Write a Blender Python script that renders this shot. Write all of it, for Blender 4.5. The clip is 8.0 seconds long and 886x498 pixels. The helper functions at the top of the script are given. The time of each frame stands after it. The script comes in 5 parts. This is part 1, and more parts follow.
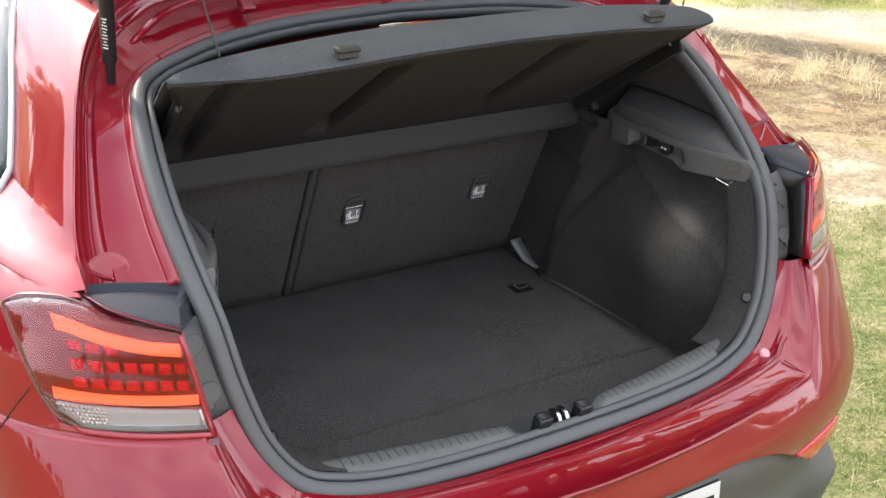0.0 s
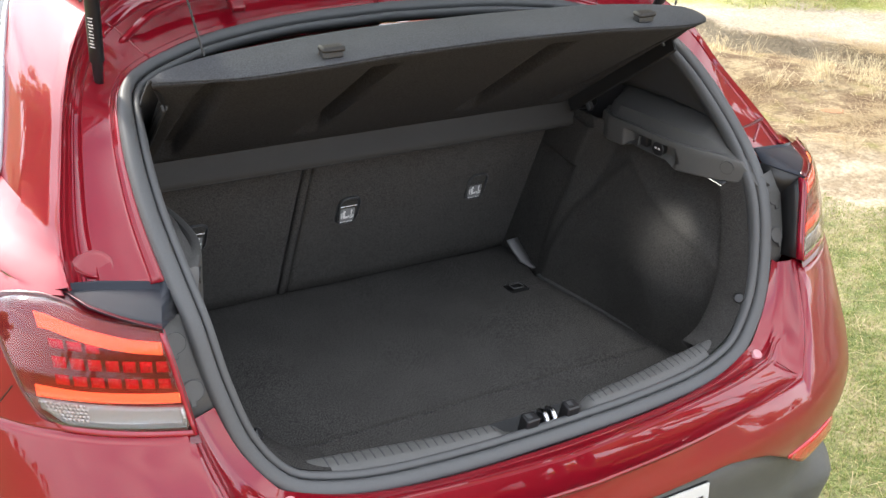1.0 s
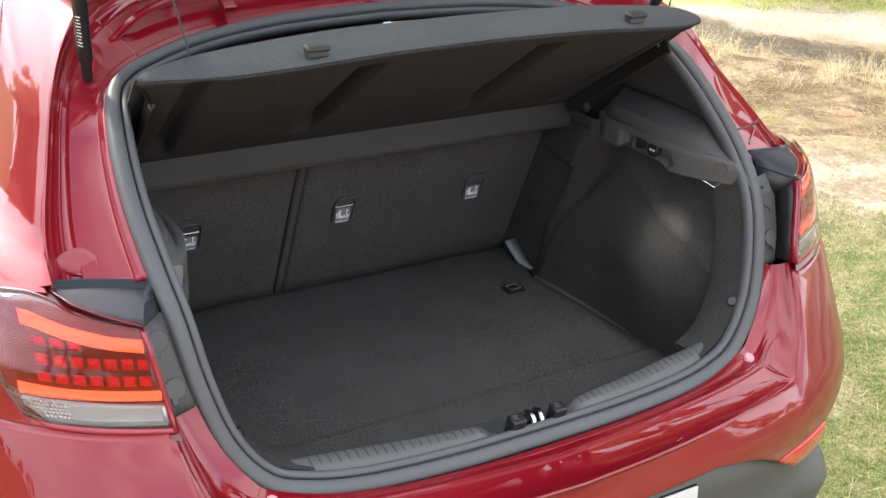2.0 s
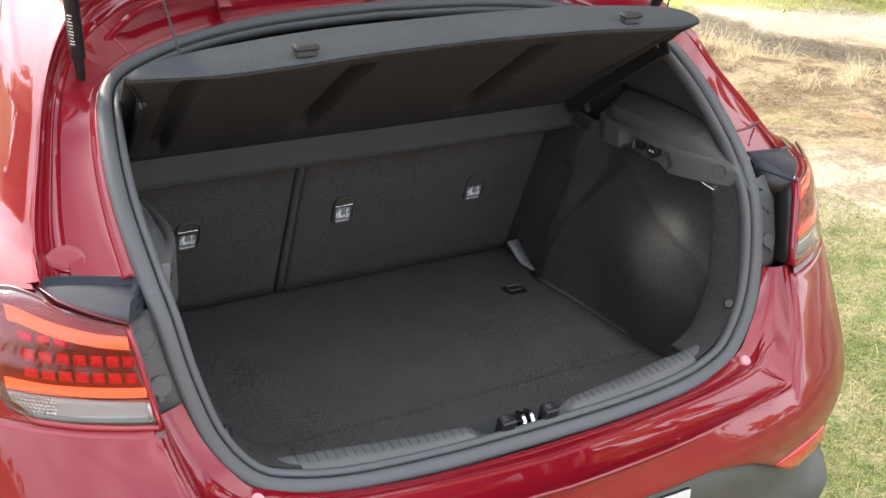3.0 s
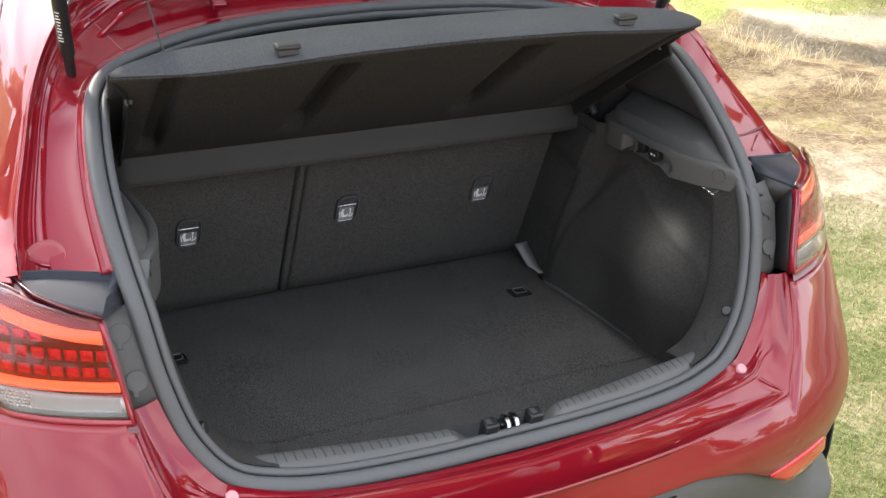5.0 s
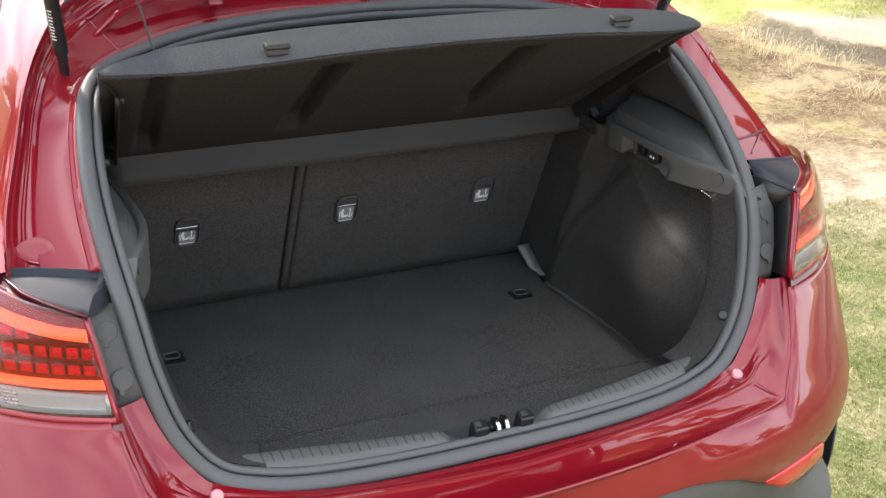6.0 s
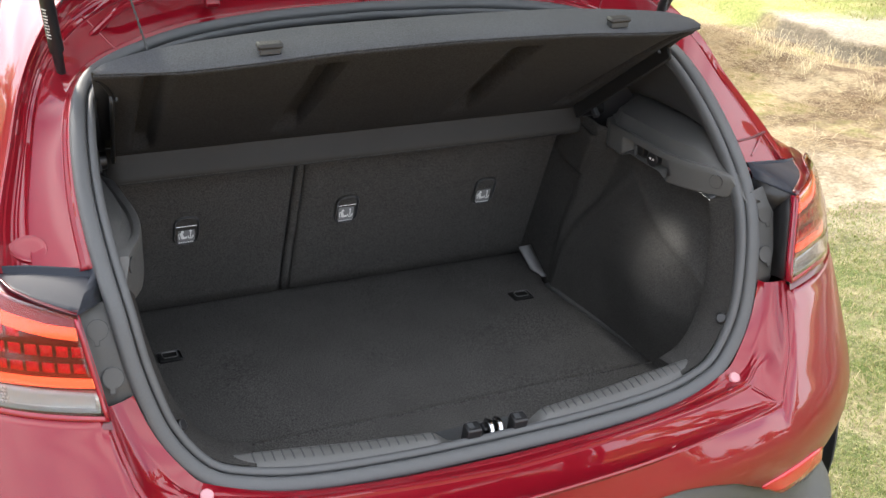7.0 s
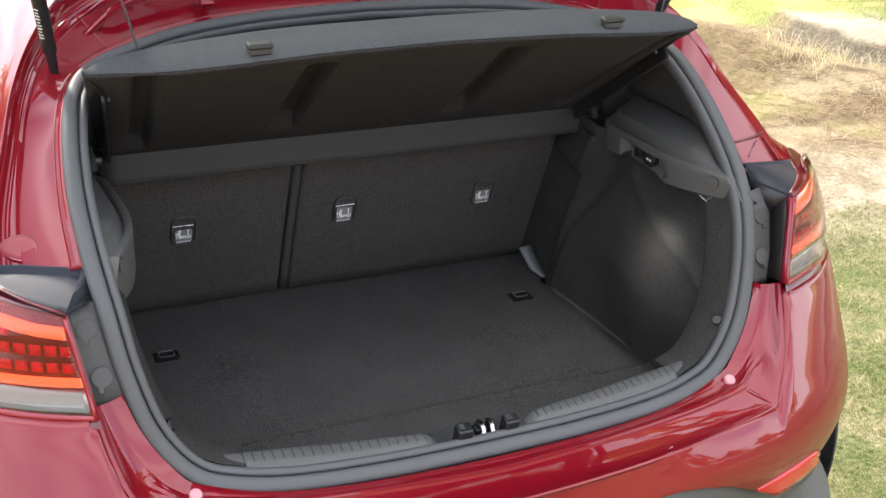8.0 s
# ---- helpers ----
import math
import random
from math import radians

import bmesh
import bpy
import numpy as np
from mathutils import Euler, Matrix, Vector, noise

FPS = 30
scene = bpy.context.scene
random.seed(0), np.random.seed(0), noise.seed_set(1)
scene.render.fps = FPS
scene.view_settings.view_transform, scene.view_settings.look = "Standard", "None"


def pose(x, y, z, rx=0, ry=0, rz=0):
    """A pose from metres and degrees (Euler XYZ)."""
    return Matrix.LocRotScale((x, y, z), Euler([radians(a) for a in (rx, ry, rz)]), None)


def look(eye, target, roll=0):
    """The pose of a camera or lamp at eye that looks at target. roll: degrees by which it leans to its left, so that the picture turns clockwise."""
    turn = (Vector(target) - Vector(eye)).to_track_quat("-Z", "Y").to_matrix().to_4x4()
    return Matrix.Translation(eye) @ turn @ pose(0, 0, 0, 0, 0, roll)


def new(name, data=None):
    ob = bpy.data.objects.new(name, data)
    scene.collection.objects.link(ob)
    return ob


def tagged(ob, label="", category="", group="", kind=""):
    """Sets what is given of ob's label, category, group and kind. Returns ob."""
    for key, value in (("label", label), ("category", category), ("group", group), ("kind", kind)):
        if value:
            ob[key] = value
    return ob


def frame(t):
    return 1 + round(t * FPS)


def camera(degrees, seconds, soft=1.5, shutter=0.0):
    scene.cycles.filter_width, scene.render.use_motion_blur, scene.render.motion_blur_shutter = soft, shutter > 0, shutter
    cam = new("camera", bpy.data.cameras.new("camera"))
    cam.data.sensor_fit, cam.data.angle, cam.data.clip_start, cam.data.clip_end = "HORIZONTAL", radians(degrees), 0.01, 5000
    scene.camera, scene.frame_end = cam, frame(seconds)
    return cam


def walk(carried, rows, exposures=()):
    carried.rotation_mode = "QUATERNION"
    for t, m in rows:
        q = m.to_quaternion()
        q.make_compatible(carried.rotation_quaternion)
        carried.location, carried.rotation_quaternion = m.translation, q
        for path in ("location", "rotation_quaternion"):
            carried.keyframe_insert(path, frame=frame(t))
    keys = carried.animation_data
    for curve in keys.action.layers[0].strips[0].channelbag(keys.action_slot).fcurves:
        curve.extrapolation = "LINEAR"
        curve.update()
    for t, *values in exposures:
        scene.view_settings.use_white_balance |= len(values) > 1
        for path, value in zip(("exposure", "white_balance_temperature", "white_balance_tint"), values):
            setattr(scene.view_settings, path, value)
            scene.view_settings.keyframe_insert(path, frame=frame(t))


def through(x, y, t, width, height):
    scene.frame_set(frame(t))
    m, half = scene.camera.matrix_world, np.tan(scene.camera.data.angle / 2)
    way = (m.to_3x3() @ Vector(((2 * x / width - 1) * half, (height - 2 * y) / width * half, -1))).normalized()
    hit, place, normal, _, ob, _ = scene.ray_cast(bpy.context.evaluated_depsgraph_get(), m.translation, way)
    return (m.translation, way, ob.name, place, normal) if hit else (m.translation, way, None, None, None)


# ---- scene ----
cam = camera(41.2, 8.0)
PATH = [
    (0, (-1.14, -1.302, 1.823), (-0.121, 0.203, 0.987), 3.3),
    (0.5, (-1.119, -1.315, 1.824), (-0.113, 0.197, 0.987), 3.2),
    (1, (-1.097, -1.329, 1.824), (-0.103, 0.192, 0.987), 3.1),
    (1.5, (-1.074, -1.342, 1.825), (-0.093, 0.186, 0.988), 3.1),
    (3, (-0.998, -1.385, 1.827), (-0.072, 0.177, 0.988), 2.9),
    (3.5, (-0.969, -1.399, 1.828), (-0.063, 0.174, 0.988), 2.8),
    (4, (-0.938, -1.414, 1.828), (-0.056, 0.173, 0.988), 2.8),
    (4.5, (-0.917, -1.423, 1.828), (-0.054, 0.173, 0.988), 2.7),
    (6, (-0.837, -1.452, 1.829), (-0.033, 0.174, 0.987), 2.6),
    (6.5, (-0.819, -1.458, 1.829), (-0.028, 0.175, 0.987), 2.6),
    (7, (-0.799, -1.463, 1.829), (-0.022, 0.176, 0.986), 2.6),
    (7.5, (-0.78, -1.47, 1.83), (-0.015, 0.174, 0.986), 2.5),
    (8, (-0.759, -1.476, 1.831), (-0.009, 0.174, 0.986), 2.4),
]
walk(cam, [(t, look(eye, target, roll)) for t, eye, target, roll in PATH])

# ---- light ----
SUN_TO = Vector((-0.12, 0.80, 0.59)).normalized()   # towards the sun: ahead, over the bonnet
sun = new("sun", bpy.data.lights.new("sun", "SUN"))
sun.data.energy, sun.data.angle, sun.data.color = 3.2, radians(4.0), (1.0, 0.93, 0.82)
sun.matrix_world = look((0, 0, 30), Vector((0, 0, 30)) - SUN_TO)

world = bpy.data.worlds.new("sky")
scene.world = world
world.use_nodes = True
wn, wl = world.node_tree.nodes, world.node_tree.links
bg = wn["Background"]
sky = wn.new("ShaderNodeTexSky")
sky.sky_type, sky.sun_disc = "NISHITA", False
sky.sun_elevation = math.asin(SUN_TO.z)
sky.sun_rotation = math.atan2(SUN_TO.x, SUN_TO.y)
sky.dust_density = 1.0
coord = wn.new("ShaderNodeTexCoord")
cloud = wn.new("ShaderNodeTexNoise")
cloud.inputs["Scale"].default_value, cloud.inputs["Detail"].default_value, cloud.inputs["Roughness"].default_value = 1.9, 6.0, 0.50
cloud.inputs["Distortion"].default_value = 0.7
stretch = wn.new("ShaderNodeMapping")
stretch.inputs["Scale"].default_value = (1.0, 0.6, 2.2)
ramp = wn.new("ShaderNodeValToRGB")
ramp.color_ramp.elements[0].position, ramp.color_ramp.elements[1].position = 0.30, 0.60
mix = wn.new("ShaderNodeMix")
mix.data_type = "RGBA"
height = wn.new("ShaderNodeSeparateXYZ")
veil = wn.new("ShaderNodeMapRange")
veil.inputs["From Min"].default_value, veil.inputs["From Max"].default_value = 0.0, 0.85
veil.inputs["To Min"].default_value, veil.inputs["To Max"].default_value = 6.2, 8.0
cloud_tone = wn.new("ShaderNodeVectorMath")
cloud_tone.operation = "SCALE"
cloud_tone.inputs[0].default_value = (0.98, 1.0, 1.05)
wl.new(coord.outputs["Generated"], height.inputs[0])
wl.new(height.outputs["Z"], veil.inputs["Value"])
# thin cloud is brighter towards the sun
toward = wn.new("ShaderNodeVectorMath")
toward.operation = "DOT_PRODUCT"
toward.inputs[1].default_value = SUN_TO
near_sun = wn.new("ShaderNodeMath")
near_sun.operation, near_sun.use_clamp = "MAXIMUM", True
near_sun.inputs[1].default_value = 0.0
square = wn.new("ShaderNodeMath")
square.operation = "POWER"
square.inputs[1].default_value = 2.0
bright = wn.new("ShaderNodeMath")
bright.operation = "MULTIPLY_ADD"
bright.inputs[1].default_value, bright.inputs[2].default_value = 0.15, 1.0
tone = wn.new("ShaderNodeMath")
tone.operation = "MULTIPLY"
wl.new(coord.outputs["Generated"], toward.inputs[0])
wl.new(toward.outputs["Value"], near_sun.inputs[0])
wl.new(near_sun.outputs[0], square.inputs[0])
wl.new(square.outputs[0], bright.inputs[0])
wl.new(bright.outputs[0], tone.inputs[0])
wl.new(veil.outputs["Result"], tone.inputs[1])
wl.new(tone.outputs[0], cloud_tone.inputs["Scale"])
wl.new(cloud_tone.outputs["Vector"], mix.inputs["B"])
wl.new(coord.outputs["Generated"], stretch.inputs["Vector"])
wl.new(stretch.outputs["Vector"], cloud.inputs["Vector"])
wl.new(cloud.outputs["Fac"], ramp.inputs["Fac"])
wl.new(ramp.outputs["Color"], mix.inputs["Factor"])
haze = wn.new("ShaderNodeVectorMath")
haze.operation = "MINIMUM"
haze.inputs[1].default_value = (3.6, 4.0, 5.0)
wl.new(sky.outputs["Color"], haze.inputs[0])
wl.new(haze.outputs["Vector"], mix.inputs["A"])
wl.new(mix.outputs["Result"], bg.inputs["Color"])
bg.inputs["Strength"].default_value = 0.15
scene.view_settings.exposure = 1.72
boot_light = new("boot_light", bpy.data.lights.new("boot_light", "AREA"))
boot_light.data.energy, boot_light.data.shape, boot_light.data.size, boot_light.data.size_y, boot_light.data.color = 0.031, "RECTANGLE", 0.012, 0.045, (1.0, 0.97, 0.92)
boot_light.matrix_world = look((0.468, 0.228, 0.982), (0.492, 0.325, 0.755))
boot_light.data.spread = radians(82)

# ---- materials ----
def material(name, colour, rough=0.5, metal=0.0, coat=0.0, grain=0.0, grain_size=400.0, bump=0.0, blotch=0.0, blotch_size=6.0, spec=0.5):
    """A principled material with a fine grain and a coarse blotch in its colour, and fine relief."""
    m = bpy.data.materials.new(name)
    m.use_nodes = True
    n, l = m.node_tree.nodes, m.node_tree.links
    p = n["Principled BSDF"]
    p.inputs["Base Color"].default_value = (*colour, 1)
    p.inputs["Roughness"].default_value, p.inputs["Metallic"].default_value = rough, metal
    p.inputs["Coat Weight"].default_value, p.inputs["Coat Roughness"].default_value = coat, 0.02
    p.inputs["Specular IOR Level"].default_value = spec
    tc = n.new("ShaderNodeTexCoord")
    fine = n.new("ShaderNodeTexNoise")
    fine.inputs["Scale"].default_value, fine.inputs["Detail"].default_value = grain_size, 3.0
    big = n.new("ShaderNodeTexNoise")
    big.inputs["Scale"].default_value, big.inputs["Detail"].default_value = blotch_size, 4.0
    l.new(tc.outputs["Object"], fine.inputs["Vector"])
    l.new(tc.outputs["Object"], big.inputs["Vector"])
    if grain or blotch:
        a = n.new("ShaderNodeMapRange")
        a.inputs["From Min"].default_value, a.inputs["From Max"].default_value = 0.3, 0.7
        a.inputs["To Min"].default_value, a.inputs["To Max"].default_value = 1 - grain, 1 + grain
        b = n.new("ShaderNodeMapRange")
        b.inputs["From Min"].default_value, b.inputs["From Max"].default_value = 0.3, 0.7
        b.inputs["To Min"].default_value, b.inputs["To Max"].default_value = 1 - blotch, 1 + blotch
        l.new(fine.outputs["Fac"], a.inputs["Value"])
        l.new(big.outputs["Fac"], b.inputs["Value"])
        ab = n.new("ShaderNodeMath")
        ab.operation = "MULTIPLY"
        l.new(a.outputs["Result"], ab.inputs[0])
        l.new(b.outputs["Result"], ab.inputs[1])
        mul = n.new("ShaderNodeVectorMath")
        mul.operation = "SCALE"
        mul.inputs[0].default_value = colour
        l.new(ab.outputs[0], mul.inputs["Scale"])
        l.new(mul.outputs["Vector"], p.inputs["Base Color"])
    if bump:
        bp = n.new("ShaderNodeBump")
        bp.inputs["Strength"].default_value, bp.inputs["Distance"].default_value = bump, 0.002
        l.new(fine.outputs["Fac"], bp.inputs["Height"])
        l.new(bp.outputs["Normal"], p.inputs["Normal"])
    return m


def glass(name, colour, rough=0.02):
    """A thin clear cover: tinted transparency under a glossy skin."""
    m = bpy.data.materials.new(name)
    m.use_nodes = True
    n, l = m.node_tree.nodes, m.node_tree.links
    n.remove(n["Principled BSDF"])
    out = n["Material Output"]
    tr, gl, mx, lw, pw, fr = (n.new("ShaderNode" + k) for k in ("BsdfTransparent", "BsdfGlossy", "MixShader", "LayerWeight", "Math", "Math"))
    tr.inputs["Color"].default_value = (*colour, 1)
    gl.inputs["Roughness"].default_value = rough
    pw.operation, fr.operation = "POWER", "MULTIPLY_ADD"
    lw.inputs["Blend"].default_value = 0.5
    pw.inputs[1].default_value = 2.1
    fr.inputs[1].default_value, fr.inputs[2].default_value = 0.90, 0.035
    l.new(lw.outputs["Facing"], pw.inputs[0])
    l.new(pw.outputs[0], fr.inputs[0])
    l.new(fr.outputs[0], mx.inputs["Fac"])
    l.new(tr.outputs["BSDF"], mx.inputs[1])
    l.new(gl.outputs["BSDF"], mx.inputs[2])
    l.new(mx.outputs["Shader"], out.inputs["Surface"])
    return m


def lacquered(m, low, high, power, rough=0.02):
    """Lays a clear gloss over a material; the gloss grows towards grazing views."""
    n, l = m.node_tree.nodes, m.node_tree.links
    gl, mx, lw, pw, fr = (n.new("ShaderNode" + k) for k in ("BsdfGlossy", "MixShader", "LayerWeight", "Math", "Math"))
    gl.inputs["Roughness"].default_value = rough
    lw.inputs["Blend"].default_value = 0.5
    pw.operation, fr.operation = "POWER", "MULTIPLY_ADD"
    pw.inputs[1].default_value = power
    fr.inputs[1].default_value, fr.inputs[2].default_value = high, low
    l.new(lw.outputs["Facing"], pw.inputs[0])
    l.new(pw.outputs[0], fr.inputs[0])
    l.new(fr.outputs[0], mx.inputs["Fac"])
    l.new(n["Principled BSDF"].outputs["BSDF"], mx.inputs[1])
    l.new(gl.outputs["BSDF"], mx.inputs[2])
    l.new(mx.outputs["Shader"], n["Material Output"].inputs["Surface"])
    return m


def glowing(name, colour, strength, base=(0.5, 0.1, 0.05)):
    m = material(name, base, 0.25)
    p = m.node_tree.nodes["Principled BSDF"]
    p.inputs["Emission Color"].default_value = (*colour, 1)
    p.inputs["Emission Strength"].default_value = strength
    return m


PAINT = lacquered(material("red_paint", (0.20, 0.0020, 0.0095), 0.42, 0.20, 0.0, 0.08, 900.0, 0.0, 0.03, 3.0, 0.10), 0.055, 0.48, 2.2)
RUBBER = material("rubber_seal", (0.084, 0.086, 0.088), 0.58, grain=0.05, grain_size=500, bump=0.05, blotch=0.03, spec=0.35)
PLASTIC = material("grey_plastic", (0.072, 0.071, 0.068), 0.50, grain=0.10, grain_size=900, bump=0.25, blotch=0.06)
TRIM = material("dark_plastic", (0.040, 0.042, 0.044), 0.52, grain=0.12, grain_size=900, bump=0.25, blotch=0.08)
BLACK = material("black_plastic", (0.012, 0.012, 0.013), 0.38, grain=0.05, grain_size=500, bump=0.05)
GLOSS = lacquered(material("satin_slate", (0.026, 0.029, 0.037), 0.65, grain=0.06, bump=0.05, spec=0.08), 0.004, 0.60, 4.0, 0.32)
ROLL = material("roll_plastic", (0.030, 0.0285, 0.0265), 0.6, grain=0.12, grain_size=900, bump=0.25, blotch=0.08, spec=0.3)
SILL = material("sill_plastic", (0.086, 0.085, 0.082), 0.45, grain=0.10, grain_size=900, bump=0.25, blotch=0.06)
CLAD = material("cladding", (0.085, 0.085, 0.080), 0.55, grain=0.10, grain_size=900, bump=0.3, blotch=0.06)
CARPET = material("floor_carpet", (0.064, 0.062, 0.059), 0.95, grain=0.85, grain_size=420, bump=0.6, blotch=0.10, blotch_size=9, spec=0.15)
FELT = material("side_carpet", (0.039, 0.0370, 0.0345), 0.80, grain=0.80, grain_size=560, bump=0.9, blotch=0.14, blotch_size=7, spec=0.22)
FABRIC = material("seat_fabric", (0.062, 0.059, 0.055), 0.9, grain=0.75, grain_size=520, bump=0.7, blotch=0.08, blotch_size=8, spec=0.2)
BOARD = material("shelf_felt", (0.060, 0.062, 0.066), 0.9, grain=0.24, grain_size=420, bump=0.5, blotch=0.10, blotch_size=5, spec=0.2)
UNDER = material("shelf_underside", (0.030, 0.030, 0.031), 0.9, grain=0.50, grain_size=300, bump=0.6, blotch=0.08, spec=0.2)
STEEL = material("chrome", (0.60, 0.60, 0.61), 0.20, 1.0)
SASH = material("window_sash", (0.42, 0.45, 0.47), 0.35, 0.3, grain=0.03)
TYRE = material("tyre_rubber", (0.014, 0.014, 0.014), 0.8, grain=0.2, bump=0.3)
ALLOY = material("alloy", (0.35, 0.35, 0.36), 0.35, 0.9)
WHITE = material("plate_white", (0.55, 0.55, 0.53), 0.4, grain=0.03)
INK = material("ink_black", (0.01, 0.01, 0.01), 0.5)
MARK = material("pale_print", (0.80, 0.80, 0.78), 0.5)
ANCHOR = material("anchor_grey", (0.20, 0.20, 0.20), 0.45, grain=0.05, bump=0.1)
LIGHTSTRIP = material("grey_insert", (0.12, 0.12, 0.12), 0.5, grain=0.1, bump=0.2)
EDGING = material("edge_strip", (0.075, 0.075, 0.075), 0.6, grain=0.2, bump=0.2)
PINK = material("bump_stop_cap", (0.55, 0.25, 0.27), 0.4, grain=0.03)
LENS_RED = glass("lamp_cover", (0.95, 0.58, 0.60))
LENS_CLEAR = glass("clear_cover", (0.95, 0.95, 0.95))
PANE = glass("tinted_glass", (0.25, 0.28, 0.27))
REAR_PANE = glass("rear_glass", (0.62, 0.65, 0.64))
LAMP_BASE = material("lamp_housing_red", (0.085, 0.002, 0.006), 0.3, coat=0.5)
LAMP_RIM = material("lamp_rim_red", (0.24, 0.001, 0.016), 0.2, coat=0.8)
REFLECTOR = material("reflector_red", (0.50, 0.006, 0.012), 0.2, coat=0.8)
LED = material("led_cell_red", (0.52, 0.003, 0.040), 0.25, 0.2, 0.6, 0.55, 450.0, 1.0)
GUIDE = glowing("light_guide", (1.0, 0.23, 0.08), 0.85, (0.55, 0.06, 0.03))
REVERSE = material("clear_reflector", (0.30, 0.31, 0.32), 0.30, 0.15, 0.6, 0.10, 300.0, 0.2)
FACET = material("prism_reflector", (0.60, 0.61, 0.62), 0.2, 0.5, 0.6, 0.35, 260.0, 1.0)
BULB = glowing("boot_lamp_glow", (1.0, 0.97, 0.9), 1.3, (0.6, 0.6, 0.6))
LINING = material("pillar_plastic", (0.052, 0.052, 0.052), 0.55, grain=0.12, grain_size=900, bump=0.25, blotch=0.08)


# ---- shaping helpers ----
def part(name, bm, mat, parent, label="", smooth=True, thick=0.0, bevel=0.0, sharp=50, away=None):
    """Links a bmesh as one mesh object, under a thing or under a part."""
    bmesh.ops.remove_doubles(bm, verts=bm.verts, dist=2e-5)
    bmesh.ops.recalc_face_normals(bm, faces=bm.faces)
    if away and sum(f.normal.dot(f.calc_center_median() - Vector(away)) * f.calc_area() for f in bm.faces) < 0:
        bmesh.ops.reverse_faces(bm, faces=bm.faces)
    me = bpy.data.meshes.new(name)
    for f in bm.faces:
        f.smooth = smooth
    for e in bm.edges:
        if len(e.link_faces) == 2 and e.calc_face_angle(0) > radians(sharp):
            e.smooth = False
    bm.to_mesh(me)
    bm.free()
    me.materials.append(mat)
    ob = new(name, me)
    ob.parent = parent
    if label:
        ob["label"] = label
    if thick:
        sol = ob.modifiers.new("thickness", "SOLIDIFY")
        sol.thickness, sol.offset = abs(thick), -1.0 if thick > 0 else 1.0
    if bevel:
        bv = ob.modifiers.new("edges", "BEVEL")
        bv.width, bv.segments, bv.limit_method, bv.angle_limit = bevel, 2, "ANGLE", radians(35)
    return ob


def thing(name, label, category, group="", kind="", at=(0, 0, 0)):
    ob = new(name)
    ob.location = at
    ob.empty_display_size = 0.1
    return tagged(ob, label, category, group, kind)


def sheet(rows, closed=False, bm=None):
    """A skin over rows of points."""
    bm = bm or bmesh.new()
    vs = [[bm.verts.new(p) for p in r] for r in rows]
    for a, b in zip(vs, vs[1:]):
        m = len(a)
        for i in range(m if closed else m - 1):
            j = (i + 1) % m
            bm.faces.new((a[i], a[j], b[j], b[i]))
    return bm


def box(bm, m, sx, sy, sz):
    return bmesh.ops.create_cube(bm, size=1, matrix=m @ Matrix.Diagonal((sx, sy, sz, 1)))["verts"]


def block(m, sx, sy, sz):
    bm = bmesh.new()
    box(bm, m, sx, sy, sz)
    return bm


def rod(a, b, r, r2=None, seg=12, bm=None):
    bm = bm or bmesh.new()
    a, b = Vector(a), Vector(b)
    m = Matrix.Translation((a + b) / 2) @ (b - a).to_track_quat("Z", "Y").to_matrix().to_4x4()
    bmesh.ops.create_cone(bm, cap_ends=True, segments=seg, radius1=r, radius2=r if r2 is None else r2, depth=(b - a).length, matrix=m)
    return bm


def tube(points, r, seg=10, bm=None):
    """A round tube along a line of points."""
    pts = [Vector(p) for p in points]
    side = (pts[1] - pts[0]).orthogonal().normalized()
    rows = []
    for i, p in enumerate(pts):
        t = (pts[min(i + 1, len(pts) - 1)] - pts[max(i - 1, 0)]).normalized()
        side = (side - t * side.dot(t)).normalized()
        up = t.cross(side)
        rows.append([p + (side * math.cos(2 * math.pi * k / seg) + up * math.sin(2 * math.pi * k / seg)) * r for k in range(seg)])
    return sheet(rows, True, bm)


def smooth_line(ctrl, n=8):
    """A smooth line through control points."""
    c = [Vector(p) for p in ctrl]
    c = [2 * c[0] - c[1]] + c + [2 * c[-1] - c[-2]]
    out = []
    for i in range(1, len(c) - 2):
        a, b, d, e = c[i - 1:i + 3]
        for k in range(n):
            u = k / n
            out.append(0.5 * (2 * b + (d - a) * u + (2 * a - 5 * b + 4 * d - e) * u * u + (3 * b - a - 3 * d + e) * u ** 3))
    out.append(c[-2])
    return out


def resample(line, n):
    """n points at even steps along a line."""
    d = [0.0]
    for a, b in zip(line, line[1:]):
        d.append(d[-1] + (b - a).length)
    out, k = [], 0
    for i in range(n):
        s = d[-1] * i / (n - 1)
        while k < len(d) - 2 and d[k + 1] < s:
            k += 1
        u = (s - d[k]) / max(d[k + 1] - d[k], 1e-9)
        out.append(line[k].lerp(line[k + 1], min(max(u, 0), 1)))
    return out


def mirror(p):
    return Vector((-p[0], p[1], p[2]))


def both(half):
    """A line from one side over the middle to the other, from the half that begins in the middle."""
    return [mirror(p) for p in half[:0:-1]] + list(half)


def curve_at(table, v):
    """Smooth reading of a table of (key, value) rows."""
    if v <= table[0][0]:
        return table[0][1]
    for (a, p), (b, q) in zip(table, table[1:]):
        if v <= b:
            u = (v - a) / (b - a)
            return p + (q - p) * u
    return table[-1][1]


